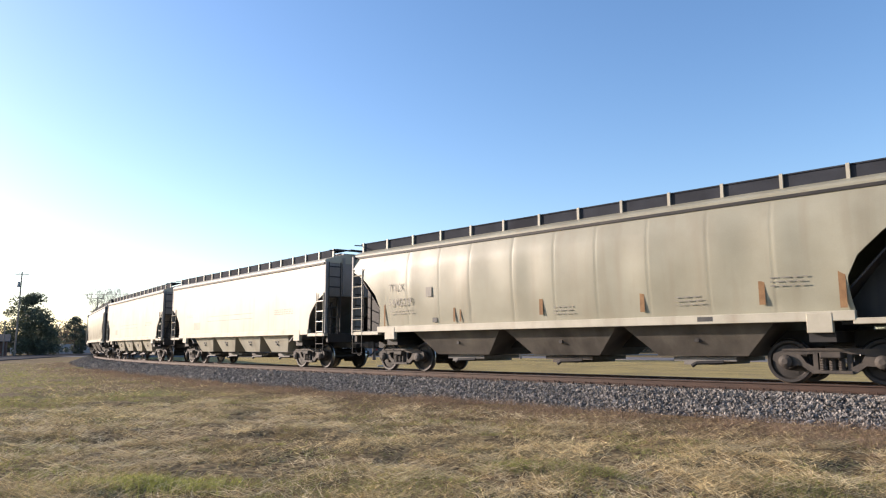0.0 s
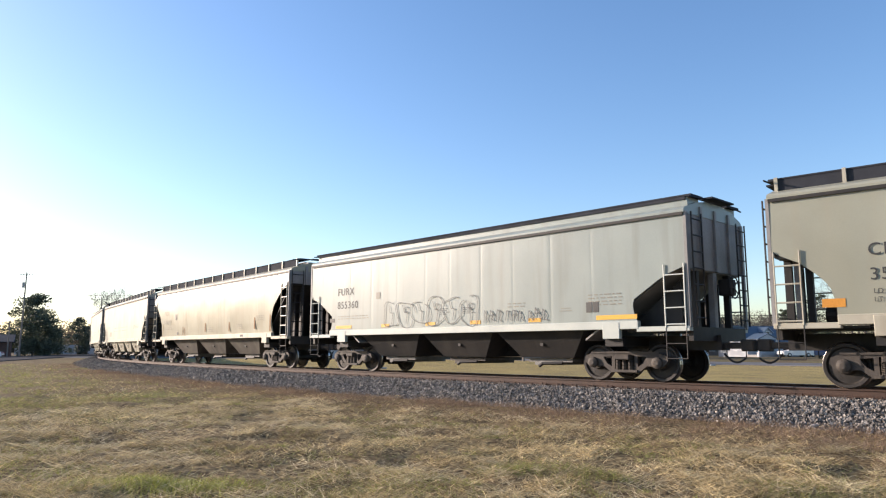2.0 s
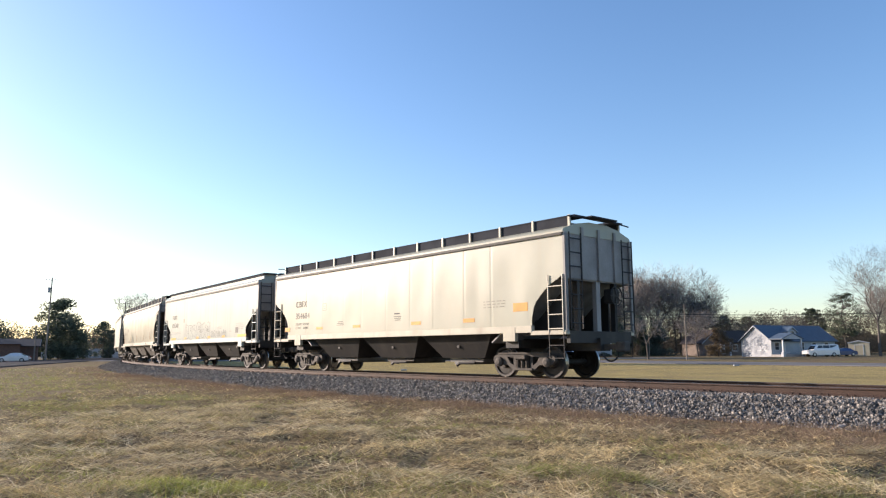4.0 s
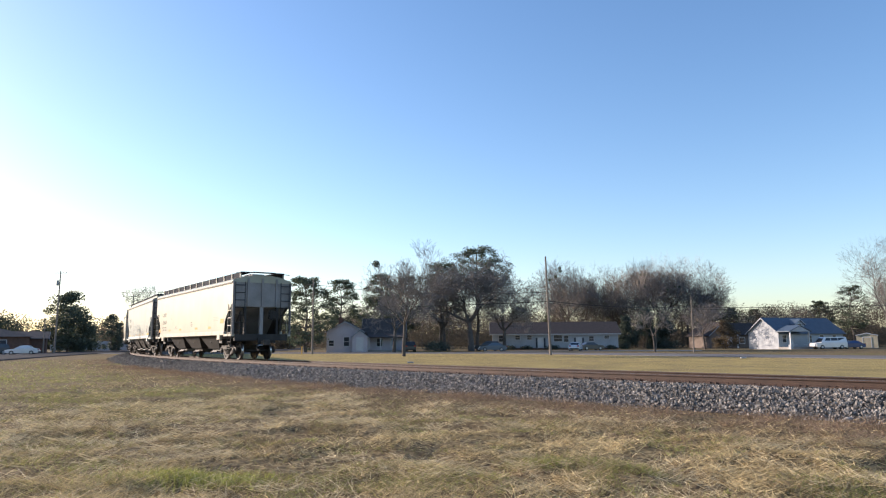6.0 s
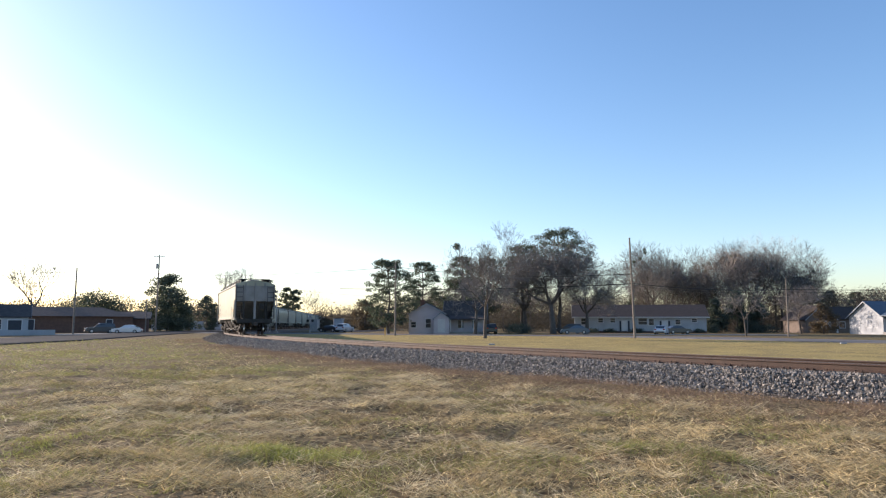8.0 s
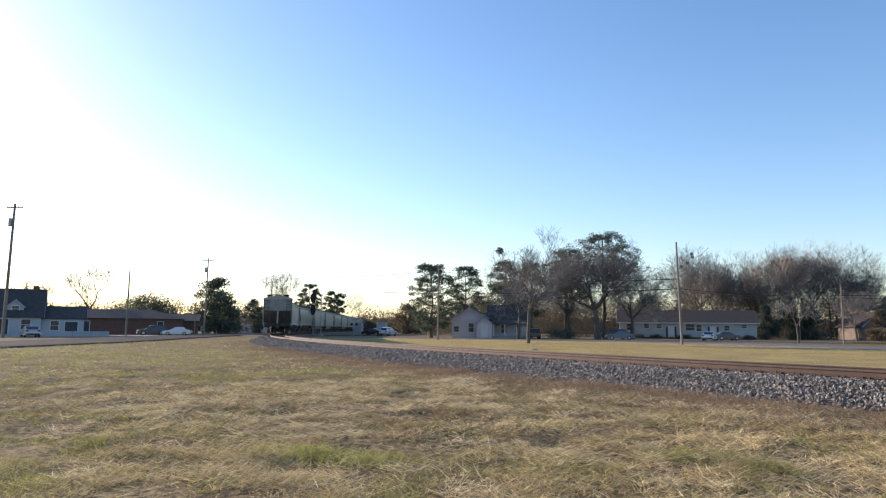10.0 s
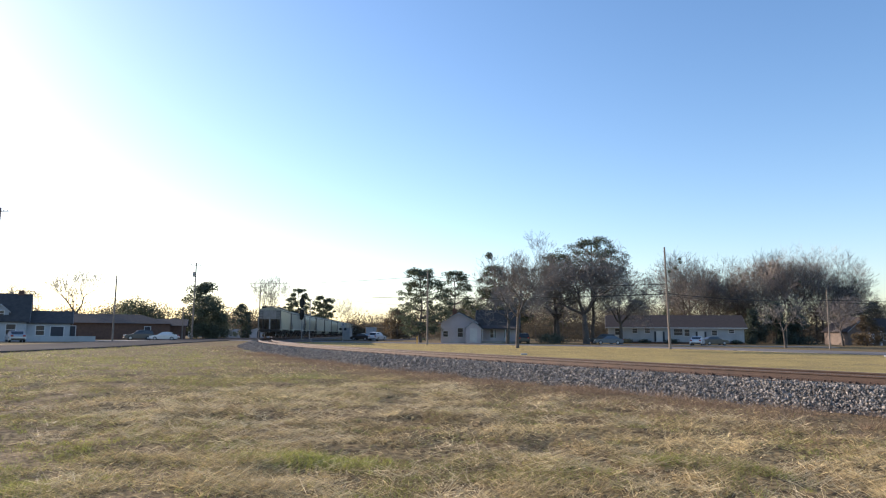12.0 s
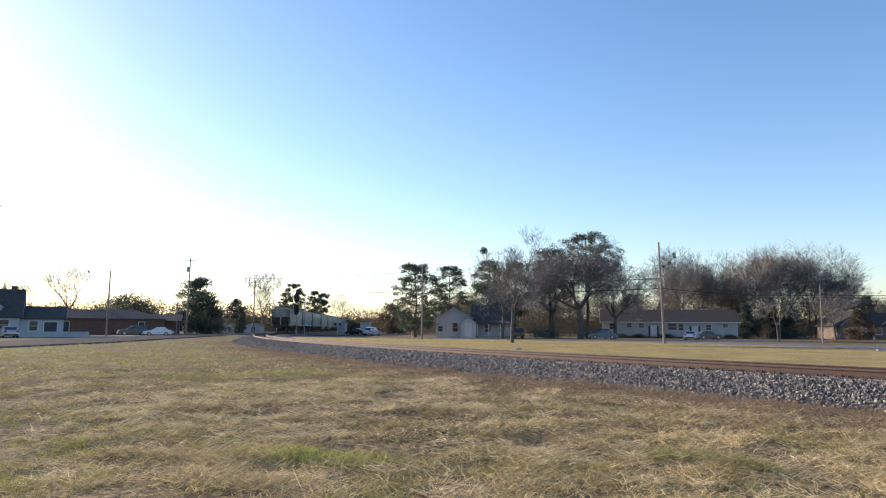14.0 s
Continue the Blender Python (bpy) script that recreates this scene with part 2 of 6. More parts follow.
def on_track(s, lat=0.0, z=0.0):
    """A place s metres along the curve, lat metres to the left of its centre line."""
    c = min(s, S_END)
    h = radians(HD) - c / R0
    return Vector((CX - (R0 + lat) * math.cos(h) - (s - c) * math.sin(h), CY - (R0 + lat) * math.sin(h) + (s - c) * math.cos(h), z))


def polar(az, d):
    return -d * math.sin(radians(az)), d * math.cos(radians(az))


def track_dist(x, y):
    """Distance to the left (camera) side of the centre line."""
    return np.hypot(x - CX, y - CY) - R0


# ==== ground ====
LATTICE = np.random.RandomState(33).uniform(-1, 1, (257, 257))


def bumps(x, y, scale, shift):
    """Smooth uneven heights between -1 and 1."""
    u, v = x * scale + shift + 4000, y * scale + shift * 1.7 + 4000
    i, j = np.floor(u).astype(int), np.floor(v).astype(int)
    f, g = u - i, v - j
    f, g = f * f * (3 - 2 * f), g * g * (3 - 2 * g)
    i, j = i % 256, j % 256
    return (LATTICE[i, j] * (1 - f) + LATTICE[i + 1, j] * f) * (1 - g) + (LATTICE[i, j + 1] * (1 - f) + LATTICE[i + 1, j + 1] * f) * g


def ground_height(x, y):
    """Hummocks of the field, running out towards the line and the far field."""
    edge = np.clip(np.minimum(np.minimum(x + 23, 15 - x), np.minimum(y - 5, 25 - y)) / 3.0, 0, 1)
    fade = edge * np.clip((track_dist(x, y) - 3.0) / 2.0, 0, 1)
    return fade * (0.05 * bumps(x, y, 0.55, 3.1) + 0.045 * bumps(x, y, 1.5, 8.7) + 0.03 * bumps(x, y, 2.6, 1.3))


def build_ground():
    m = bpy.data.materials.new("dry winter grass")
    m.use_nodes = True
    n, l = m.node_tree.nodes, m.node_tree.links
    p = n["Principled BSDF"]
    p.inputs["Roughness"].default_value = 0.95
    p.inputs["Specular IOR Level"].default_value = 0.1
    co = n.new("ShaderNodeTexCoord").outputs["Object"]

    def noise_tex(scale, detail):
        t = n.new("ShaderNodeTexNoise")
        t.inputs["Scale"].default_value, t.inputs["Detail"].default_value = scale, detail
        l.new(co, t.inputs["Vector"])
        return t.outputs["Fac"]

    def mix(fac, lo, hi, a, b):
        r = n.new("ShaderNodeMapRange")
        r.inputs["From Min"].default_value, r.inputs["From Max"].default_value = lo, hi
        l.new(fac, r.inputs["Value"])
        x = n.new("ShaderNodeMix")
        x.data_type = "RGBA"
        l.new(r.outputs["Result"], x.inputs[0])
        for sock, v in ((x.inputs[6], a), (x.inputs[7], b)):
            if isinstance(v, tuple):
                sock.default_value = (*v, 1)
            else:
                l.new(v, sock)
        return x.outputs[2]

    straw = mix(noise_tex(0.5, 5), 0.38, 0.62, (0.33, 0.25, 0.125), (0.2, 0.145, 0.075))
    fine = mix(noise_tex(9.0, 8), 0.36, 0.66, (0.075, 0.05, 0.026), straw)
    green = mix(noise_tex(0.16, 6), 0.56, 0.70, fine, (0.16, 0.16, 0.05))
    l.new(green, p.inputs["Base Color"])
    b = n.new("ShaderNodeBump")
    b.inputs["Strength"].default_value, b.inputs["Distance"].default_value = 0.9, 0.05
    l.new(noise_tex(14.0, 8), b.inputs["Height"])
    l.new(b.outputs["Normal"], p.inputs["Normal"])
    # one sheet: fine and uneven in the near field, wide out to the horizon
    xs = np.array([-2500, -1200, -600, -300] + list(range(-160, -24, 8)) + list(np.arange(-24, 16.01, 0.17)) + list(range(24, 161, 8)) + [300, 600, 1200, 2500], float)
    ys = np.array([-2500, -1200, -600, -300] + list(range(-160, 0, 8)) + list(np.arange(4.5, 26.01, 0.17)) + list(range(32, 161, 8)) + [300, 600, 1200, 2500], float)
    gx, gy = np.meshgrid(xs, ys)
    z = ground_height(gx.ravel(), gy.ravel())
    nx = len(xs)
    i = (np.arange(len(ys) - 1)[:, None] * nx + np.arange(nx - 1)[None, :]).ravel()
    ob = np_mesh("ground", np.stack([gx.ravel(), gy.ravel(), z], 1).tolist(), np.stack([i, i + 1, i + nx + 1, i + nx], 1).tolist(), m)
    return tagged(ob, "dry straw-coloured winter grass field with green patches", "ground", kind="structure")


build_ground()


def strip(name, pts, width, z, material, label, category):
    """A flat strip of paving along a line of plan points."""
    bm = bmesh.new()
    prev = None
    for i, p in enumerate(pts):
        a, b = Vector(pts[max(i - 1, 0)]), Vector(pts[min(i + 1, len(pts) - 1)])
        d = (b - a).normalized()
        nrm = Vector((-d.y, d.x)) * width / 2
        ring = [bm.verts.new((p[0] + nrm.x * k, p[1] + nrm.y * k, zz)) for k, zz in ((1.03, z - 0.1), (1, z), (-1, z), (-1.03, z - 0.1))]
        if prev:
            for k in range(3):
                bm.faces.new((prev[k], prev[k + 1], ring[k + 1], ring[k]))
        prev = ring
    return tagged(part(name, bm, material), label, category, kind="structure")


strip("road_street", [(-160, 152), (-90, 129), (-40, 112), (-15, 104), (4, 97), (15.8, 86.8), (23.3, 75.4), (31.8, 64.8), (39.2, 56.8), (53.5, 44.2), (76.3, 29.4), (140, -5)], 10, 0.06, PALEROAD, "pale grey asphalt street along the houses", "road")
strip("road_highway", [(-40, -60), (-38, 0), (-42, 36), (-47, 56), (-57, 83), (-67, 113), (-83, 160), (-110, 240)], 10.5, 0.11, ASPHALT, "dark asphalt road beside the field", "road")
strip("road_side", [(-68, 118), (-52, 134), (-44, 150), (-50, 200), (-62, 300)], 8, 0.05, ASPHALT, "grey asphalt side road beyond the crossing", "road")
def build_verge():
    """Mown strip between the line and the street, a finger's width over the field."""
    lats = [-3.05, -6, -10, -15, -20, -26, -32, -38, -44]
    bm = bmesh.new()
    rows = [[bm.verts.new(on_track(-44 + 4 * i, a, 0.012)) for a in lats] for i in range(37)]
    for a, b in zip(rows, rows[1:]):
        for i in range(len(lats) - 1):
            bm.faces.new((a[i], a[i + 1], b[i + 1], b[i]))
    m = mat("mown yellow verge", (0.42, 0.325, 0.13), (0.27, 0.215, 0.095), 0.95, blotch=0.35, grain=5, bump=1.0, speck=0.7, dirt=(0.24, 0.18, 0.1), spec=0.05)
    tagged(part("verge", bm, m), "yellowish mown grass strip beyond the railway", "grass", kind="structure")


build_verge()
strip("pavement", [(2, 118), (16, 117), (36, 114)], 5, 0.05, CONCRETE, "pale concrete parking strip by the long building", "pavement")
strip("pavement_left", [(-76, 60), (-73.5, 85), (-70, 103), (-74, 125)], 6, 0.06, CONCRETE, "pale concrete forecourt beside the road", "pavement")


# ==== railway ====
def sweep(name, outline, s0, s1, step, material, parent, lat=0.0, top=None):
    """Carries a cross outline (lat, z) along the curve."""
    bm = bmesh.new()
    prev = None
    s = s0
    k = len(outline)
    while s <= s1 + 1e-6:
        ring = [bm.verts.new(on_track(s, lat + a, z)) for a, z in outline]
        if prev:
            for i in range(k):
                f = bm.faces.new((prev[i], prev[(i + 1) % k], ring[(i + 1) % k], ring[i]))
                if top is not None and i == top:
                    f.material_index = 1
        prev = ring
        s += step
    return part(name, bm, material, parent)


def build_track():
    t = thing("railway_track", "rusty steel rails on weathered wooden crossties", "railway track", kind="structure")
    z = RAIL
    prof = [(-0.07, z - 0.17), (-0.07, z - 0.155), (-0.012, z - 0.135), (-0.012, z - 0.045), (-0.036, z - 0.035), (-0.036, z - 0.004), (0.036, z - 0.004), (0.036, z - 0.035), (0.012, z - 0.045), (0.012, z - 0.135), (0.07, z - 0.155), (0.07, z - 0.17)]
    for lat in (0.7535, -0.7535):
        sweep("rail", prof, -60, 480, 1.0, (RAILM, RAILTOP), t, lat, top=5)
    bm = new_box(-0.115, 0.115, -1.3, 1.3, z - 0.36, z - 0.185, bev=0.012)
    me = None
    rnd = random.Random(4)
    plate = None
    for i in range(300):
        s = -24 + i * 0.5
        p = on_track(s, 0)
        h = radians(HD) - s / R0
        mm = Matrix.Translation(p) @ Matrix.Rotation(h + math.pi / 2 + rnd.uniform(-0.02, 0.02), 4, "Z") @ Matrix.Translation((rnd.uniform(-0.03, 0.03), rnd.uniform(-0.06, 0.06), rnd.uniform(-0.012, 0.008)))
        if me is None:
            o = part("crosstie", bm, TIE, t, m=mm)
            me = o.data
            b2 = bmesh.new()
            for y in (-0.7535, 0.7535):
                bx(b2, -0.1, 0.1, y - 0.2, y + 0.2, z - 0.187, z - 0.168)
                for dx in (-0.07, 0.07):
                    for dy in (-0.11, 0.11):
                        bx(b2, dx - 0.012, dx + 0.012, y + dy - 0.02, y + dy + 0.02, z - 0.17, z - 0.13)
            plate = part("tie_plate", b2, RAILM, t, m=mm).data
        else:
            shared("crosstie", me, t, mm)
            shared("tie_plate", plate, t, mm)
    return t


build_track()


def stone_shape(rnd):
    bm = bmesh.new()
    bmesh.ops.create_cone(bm, segments=4, radius1=1, radius2=rnd.uniform(0.4, 0.7), depth=rnd.uniform(1.0, 1.5), cap_ends=True, cap_tris=False)
    for v in bm.verts:
        v.co *= rnd.uniform(0.72, 1.2)
        v.co.x *= 1.25
        v.co.z *= 0.75
    bmesh.ops.triangulate(bm, faces=bm.faces[:])
    bm.verts.index_update()
    vs = np.array([v.co for v in bm.verts])
    fs = np.array([[w.index for w in f.verts] for f in bm.faces])
    bm.free()
    return vs, fs


def bed_height(lat):
    a = abs(lat)
    return np.interp(a, [0, 1.35, 1.7, 2.75, 3.1], [RAIL - 0.23, RAIL - 0.21, RAIL - 0.25, 0.02, -0.06])


def build_ballast():
    z = RAIL
    out = [(-3.1, -0.06), (-2.75, 0.0), (-1.7, z - 0.28), (-1.35, z - 0.24), (1.35, z - 0.24), (1.7, z - 0.28), (2.75, 0.0), (3.1, -0.06)]
    bed = tagged(sweep("ballast_bed", out, -60, 480, 2.0, BED, None), "sloping bed of crushed grey stone ballast", "ballast", kind="structure")
    rnd = random.Random(11)
    rg = np.random.RandomState(5)
    kinds = [stone_shape(rnd) for _ in range(6)]
    V, F, base = [], [], 0
    singles = []
    for s0, s1, per, size in ((-16, 8, 1500, 0.0245), (8, 26, 850, 0.031), (26, 60, 300, 0.043), (60, 120, 110, 0.06)):
        width = 3.0 if s0 < 60 else 2.4
        count = int((s1 - s0) * per * width / 2.2)
        s = rg.uniform(s0, s1, count)
        lat = rg.uniform(0.2, 0.2 + width, count) if s0 < 60 else rg.uniform(0.9, 2.9, count)
        ragged = 2.85 + 0.25 * np.sin(s * 0.9) + rg.uniform(-0.25, 0.28, count)
        ok = lat < ragged
        for a, b in zip(s[ok], lat[ok]):
            p = on_track(a, b, float(bed_height(b)) + rnd.uniform(-0.015, 0.02))
            sc = size * rnd.uniform(0.55, 1.45)
            vs, fs = kinds[rnd.randrange(6)]
            m3 = np.array(Euler((rnd.uniform(0, 6.28), rnd.uniform(0, 6.28), rnd.uniform(0, 6.28))).to_matrix()) * sc
            if len(singles) < 300 and -9 < a < 2 and 1.9 < b < 2.6:
                singles.append((rnd.randrange(6), p, m3))
                continue
            V.append(vs @ m3.T + np.array(p))
            F.append(fs + base)
            base += len(vs)
    o = np_mesh("ballast_stone_layer", np.vstack(V).tolist(), np.vstack(F).tolist(), STONE, bed)
    o["kind"] = "stuff"
    meshes = []
    for vs, fs in kinds:
        me = bpy.data.meshes.new("stone")
        me.from_pydata(vs.tolist(), [], fs.tolist())
        me.materials.append(STONE1)
        meshes.append(me)
    for k, p, m3 in singles:
        shared("stone", meshes[k], bed, Matrix.Translation(p) @ Matrix(m3.tolist()).to_4x4())


build_ballast()


# ==== the train ====
def side_y(z, rounded):
    k = (z - 1.45) / 2.5
    if rounded:
        return 1.47 + 0.1 * math.sin(math.pi * min(max(k, 0), 1) * 0.85) - 0.1 * max(0.0, k - 0.8) / 0.2
    return 1.55 - 0.015 * k


def cut_at(z, cut):
    """How far the side stops short of the end at height z."""
    zs, ds = [c[0] for c in cut], [c[1] for c in cut]
    return float(np.interp(z, zs, ds))


def side_sheet(L, sgn, rounded, cut, seams, seed, dent):
    rnd = random.Random(seed)
    zs = [1.42 + (3.95 - 1.42) * i / 18 for i in range(19)]
    inner = L / 2 - 1.8
    xs = sorted([-inner + 2 * inner * i / 84 for i in range(85)] + [q + e for q in seams if abs(q) < inner - 0.1 for e in (-0.035, 0.0, 0.035)])
    bm = bmesh.new()
    rows = []
    dx = rnd.uniform(0, 50)
    for z in zs:
        reach = L / 2 - cut_at(z, cut)
        row = []
        line = [-reach + (reach - inner) * i / 9 for i in range(9)] + xs + [inner + (reach - inner) * (i + 1) / 9 for i in range(9)]
        for x in line:
            y = side_y(z, rounded)
            g = min(abs(x - q) for q in seams)
            y -= (0.005 if dent > 0.01 else 0.003) * max(0, 1 - g / 0.033)
            mid = math.sin(math.pi * (z - 1.42) / 2.53)
            nz = noise.noise(Vector((x * 0.55 + dx, z * 0.5, seed)))
            y += dent * mid * (0.6 * nz + 0.5 * noise.noise(Vector((x * 1.6 + dx, z * 0.9, seed + 7))))
            y += dent * 0.34 * mid * math.cos(2 * math.pi * g / 1.4)
            if rounded and z < 2.5:
                low = noise.noise(Vector((x * 2.3 + dx, z * 2.1, seed + 19)))
                y -= 0.05 * max(0.0, low - 0.33) * (2.5 - z)
            row.append(bm.verts.new((x, sgn * y, z)))
        rows.append(row)
    for a, b in zip(rows, rows[1:]):
        for i in range(len(a) - 1):
            bm.faces.new((a[i], a[i + 1], b[i + 1], b[i]))
    bmesh.ops.recalc_face_normals(bm, faces=bm.faces)
    back = bmesh.ops.duplicate(bm, geom=bm.faces[:])
    for v in [g for g in back["geom"] if isinstance(g, bmesh.types.BMVert)]:
        v.co.y -= sgn * 0.02
    return bm


def truck_meshes():
    """Outline work of a three-piece freight truck, made once."""
    out = [(-1.16, 0.50), (-1.13, 0.62), (-0.98, 0.68), (-0.72, 0.70), (-0.45, 0.735), (0.45, 0.735), (0.72, 0.70), (0.98, 0.68), (1.13, 0.62), (1.16, 0.50), (1.04, 0.38), (0.76, 0.37),
           (0.60, 0.38), (0.38, 0.215), (-0.38, 0.215), (-0.60, 0.38), (-0.76, 0.37), (-1.04, 0.38)]
    sf = bmesh.new()
    holes = [[(-0.27, 0.30), (0.27, 0.30), (0.27, 0.64), (-0.27, 0.64)], [(-0.60, 0.60), (-0.50, 0.44), (-0.36, 0.36), (-0.36, 0.62)], [(0.60, 0.60), (0.36, 0.62), (0.36, 0.36), (0.50, 0.44)]]
    for y0, y1 in ((-0.06, 0.06),):
        loops = []
        for y in (y0, y1):
            es = []
            for ring in [out] + holes:
                vs = [sf.verts.new((p[0], y, p[1])) for p in ring]
                es.append([sf.edges.new((vs[i], vs[(i + 1) % len(vs)])) for i in range(len(vs))])
                loops.append(vs)
            bmesh.ops.triangle_fill(sf, edges=[e for r in es for e in r], use_beauty=True)
        k = len(loops) // 2
        for a, b in zip(loops[:k], loops[k:]):
            for i in range(len(a)):
                sf.faces.new((a[i], a[(i + 1) % len(a)], b[(i + 1) % len(b)], b[i]))
    for x in (-0.89, 0.89):
        lathe_y(sf, [(0.06, 0.14), (0.13, 0.135), (0.15, 0.1), (0.17, 0.06)], 14, x, 0.46)
    # strengthening rib along the top chord
    bx(sf, -0.95, 0.95, 0.055, 0.085, 0.685, 0.725)
    bx(sf, -0.36, 0.36, -0.1, 0.11, 0.225, 0.285)
    spring = bmesh.new()
    for x in (-0.17, 0.0, 0.17):
        prev = None
        for i in range(43):
            a = i * math.pi / 3
            p = (x + 0.062 * math.cos(a), 0.05 + 0.062 * math.sin(a), 0.295 + i * 0.0056)
            if prev:
                tube(spring, prev, p, 0.016, 0.016, 4)
            prev = p
    bol = bmesh.new()
    bx(bol, -0.2, 0.2, -1.2, 1.2, 0.53, 0.66, bev=0.02)
    bx(bol, -0.3, 0.3, -0.35, 0.35, 0.60, 0.80, bev=0.02)
    for sx in (-1, 1):
        bx(bol, sx * 0.36 - 0.06, sx * 0.36 + 0.06, -0.85, 0.85, 0.36, 0.46)
        for sy in (-0.75, 0.75):
            bx(bol, sx * 0.40 - 0.05, sx * 0.40 + 0.05, sy - 0.06, sy + 0.06, 0.28, 0.56)
    wh = bmesh.new()
    r = 0.457
    for sgn in (1, -1):
        prof = [(0.80, 0.09), (0.86, 0.10), (0.86, 0.15), (0.79, 0.19), (0.775, 0.35), (0.82, 0.385), (0.825, 0.44), (0.815, r - 0.002), (0.73, r + 0.004), (0.715, r + 0.026), (0.695, r + 0.024), (0.69, 0.40), (0.735, 0.36), (0.745, 0.18), (0.70, 0.14), (0.70, 0.09)]
        k0 = len(wh.faces)
        lathe_y(wh, [(sgn * y, q) for y, q in prof], 32)
        wh.faces.ensure_lookup_table()
        for f in wh.faces[k0:]:
            c = f.calc_center_median()
            q = math.hypot(c.x, c.z)
            if q > 0.45 and abs(c.y) > 0.71:
                f.material_index = 1
        for i in range(3):
            a = i * 2.094
            bx(wh, 0.27 * math.cos(a) - 0.03, 0.27 * math.cos(a) + 0.03, sgn * 0.78 - 0.008, sgn * 0.78 + 0.008, 0.27 * math.sin(a) - 0.03, 0.27 * math.sin(a) + 0.03)
    tube(wh, (0, -1.05, 0), (0, 1.05, 0), 0.08, 0.08, 12)
    return {"side_frame": (sf, TRUCK), "spring": (spring, TRUCK), "bolster": (bol, TRUCK), "wheelset": (wh, (WHEEL, TREAD))}


MESHES = {}
WHEELS = []


def truck(car, x, yaw, spin):
    t = new("truck")
    t.parent, t.matrix_basis = car, Matrix.Translation((x, 0, 0)) @ Matrix.Rotation(yaw, 4, "Z")
    if not MESHES:
        for k, (bm, mt) in truck_meshes().items():
            o = part(k, bm, mt, None, smooth=(k == "spring"))
            MESHES[k] = o.data
            bpy.data.objects.remove(o)
    for sy in (1, -1):
        face = Matrix.Translation((0, sy * 0.99, 0)) @ Matrix.Rotation(0 if sy > 0 else math.pi, 4, "Z")
        shared("side_frame", MESHES["side_frame"], t, face)
        shared("spring", MESHES["spring"], t, face)
    shared("bolster", MESHES["bolster"], t, Matrix.Identity(4))
    for sx in (1, -1):
        w = shared("wheelset", MESHES["wheelset"], t, Matrix.Translation((sx * 0.89, 0, 0.46)))
        if spin:
            WHEELS.append((w, sx * 0.89))
    return t


def ladder(L, x0, x1, y, z0, z1, step=0.38):
    segs = [((x0, y, z0), (x0, y, z1)), ((x1, y, z0), (x1, y, z1))]
    z = z0 + 0.08
    while z < z1:
        segs.append(((x0, y, z), (x1, y, z)))
        z += step
    return segs


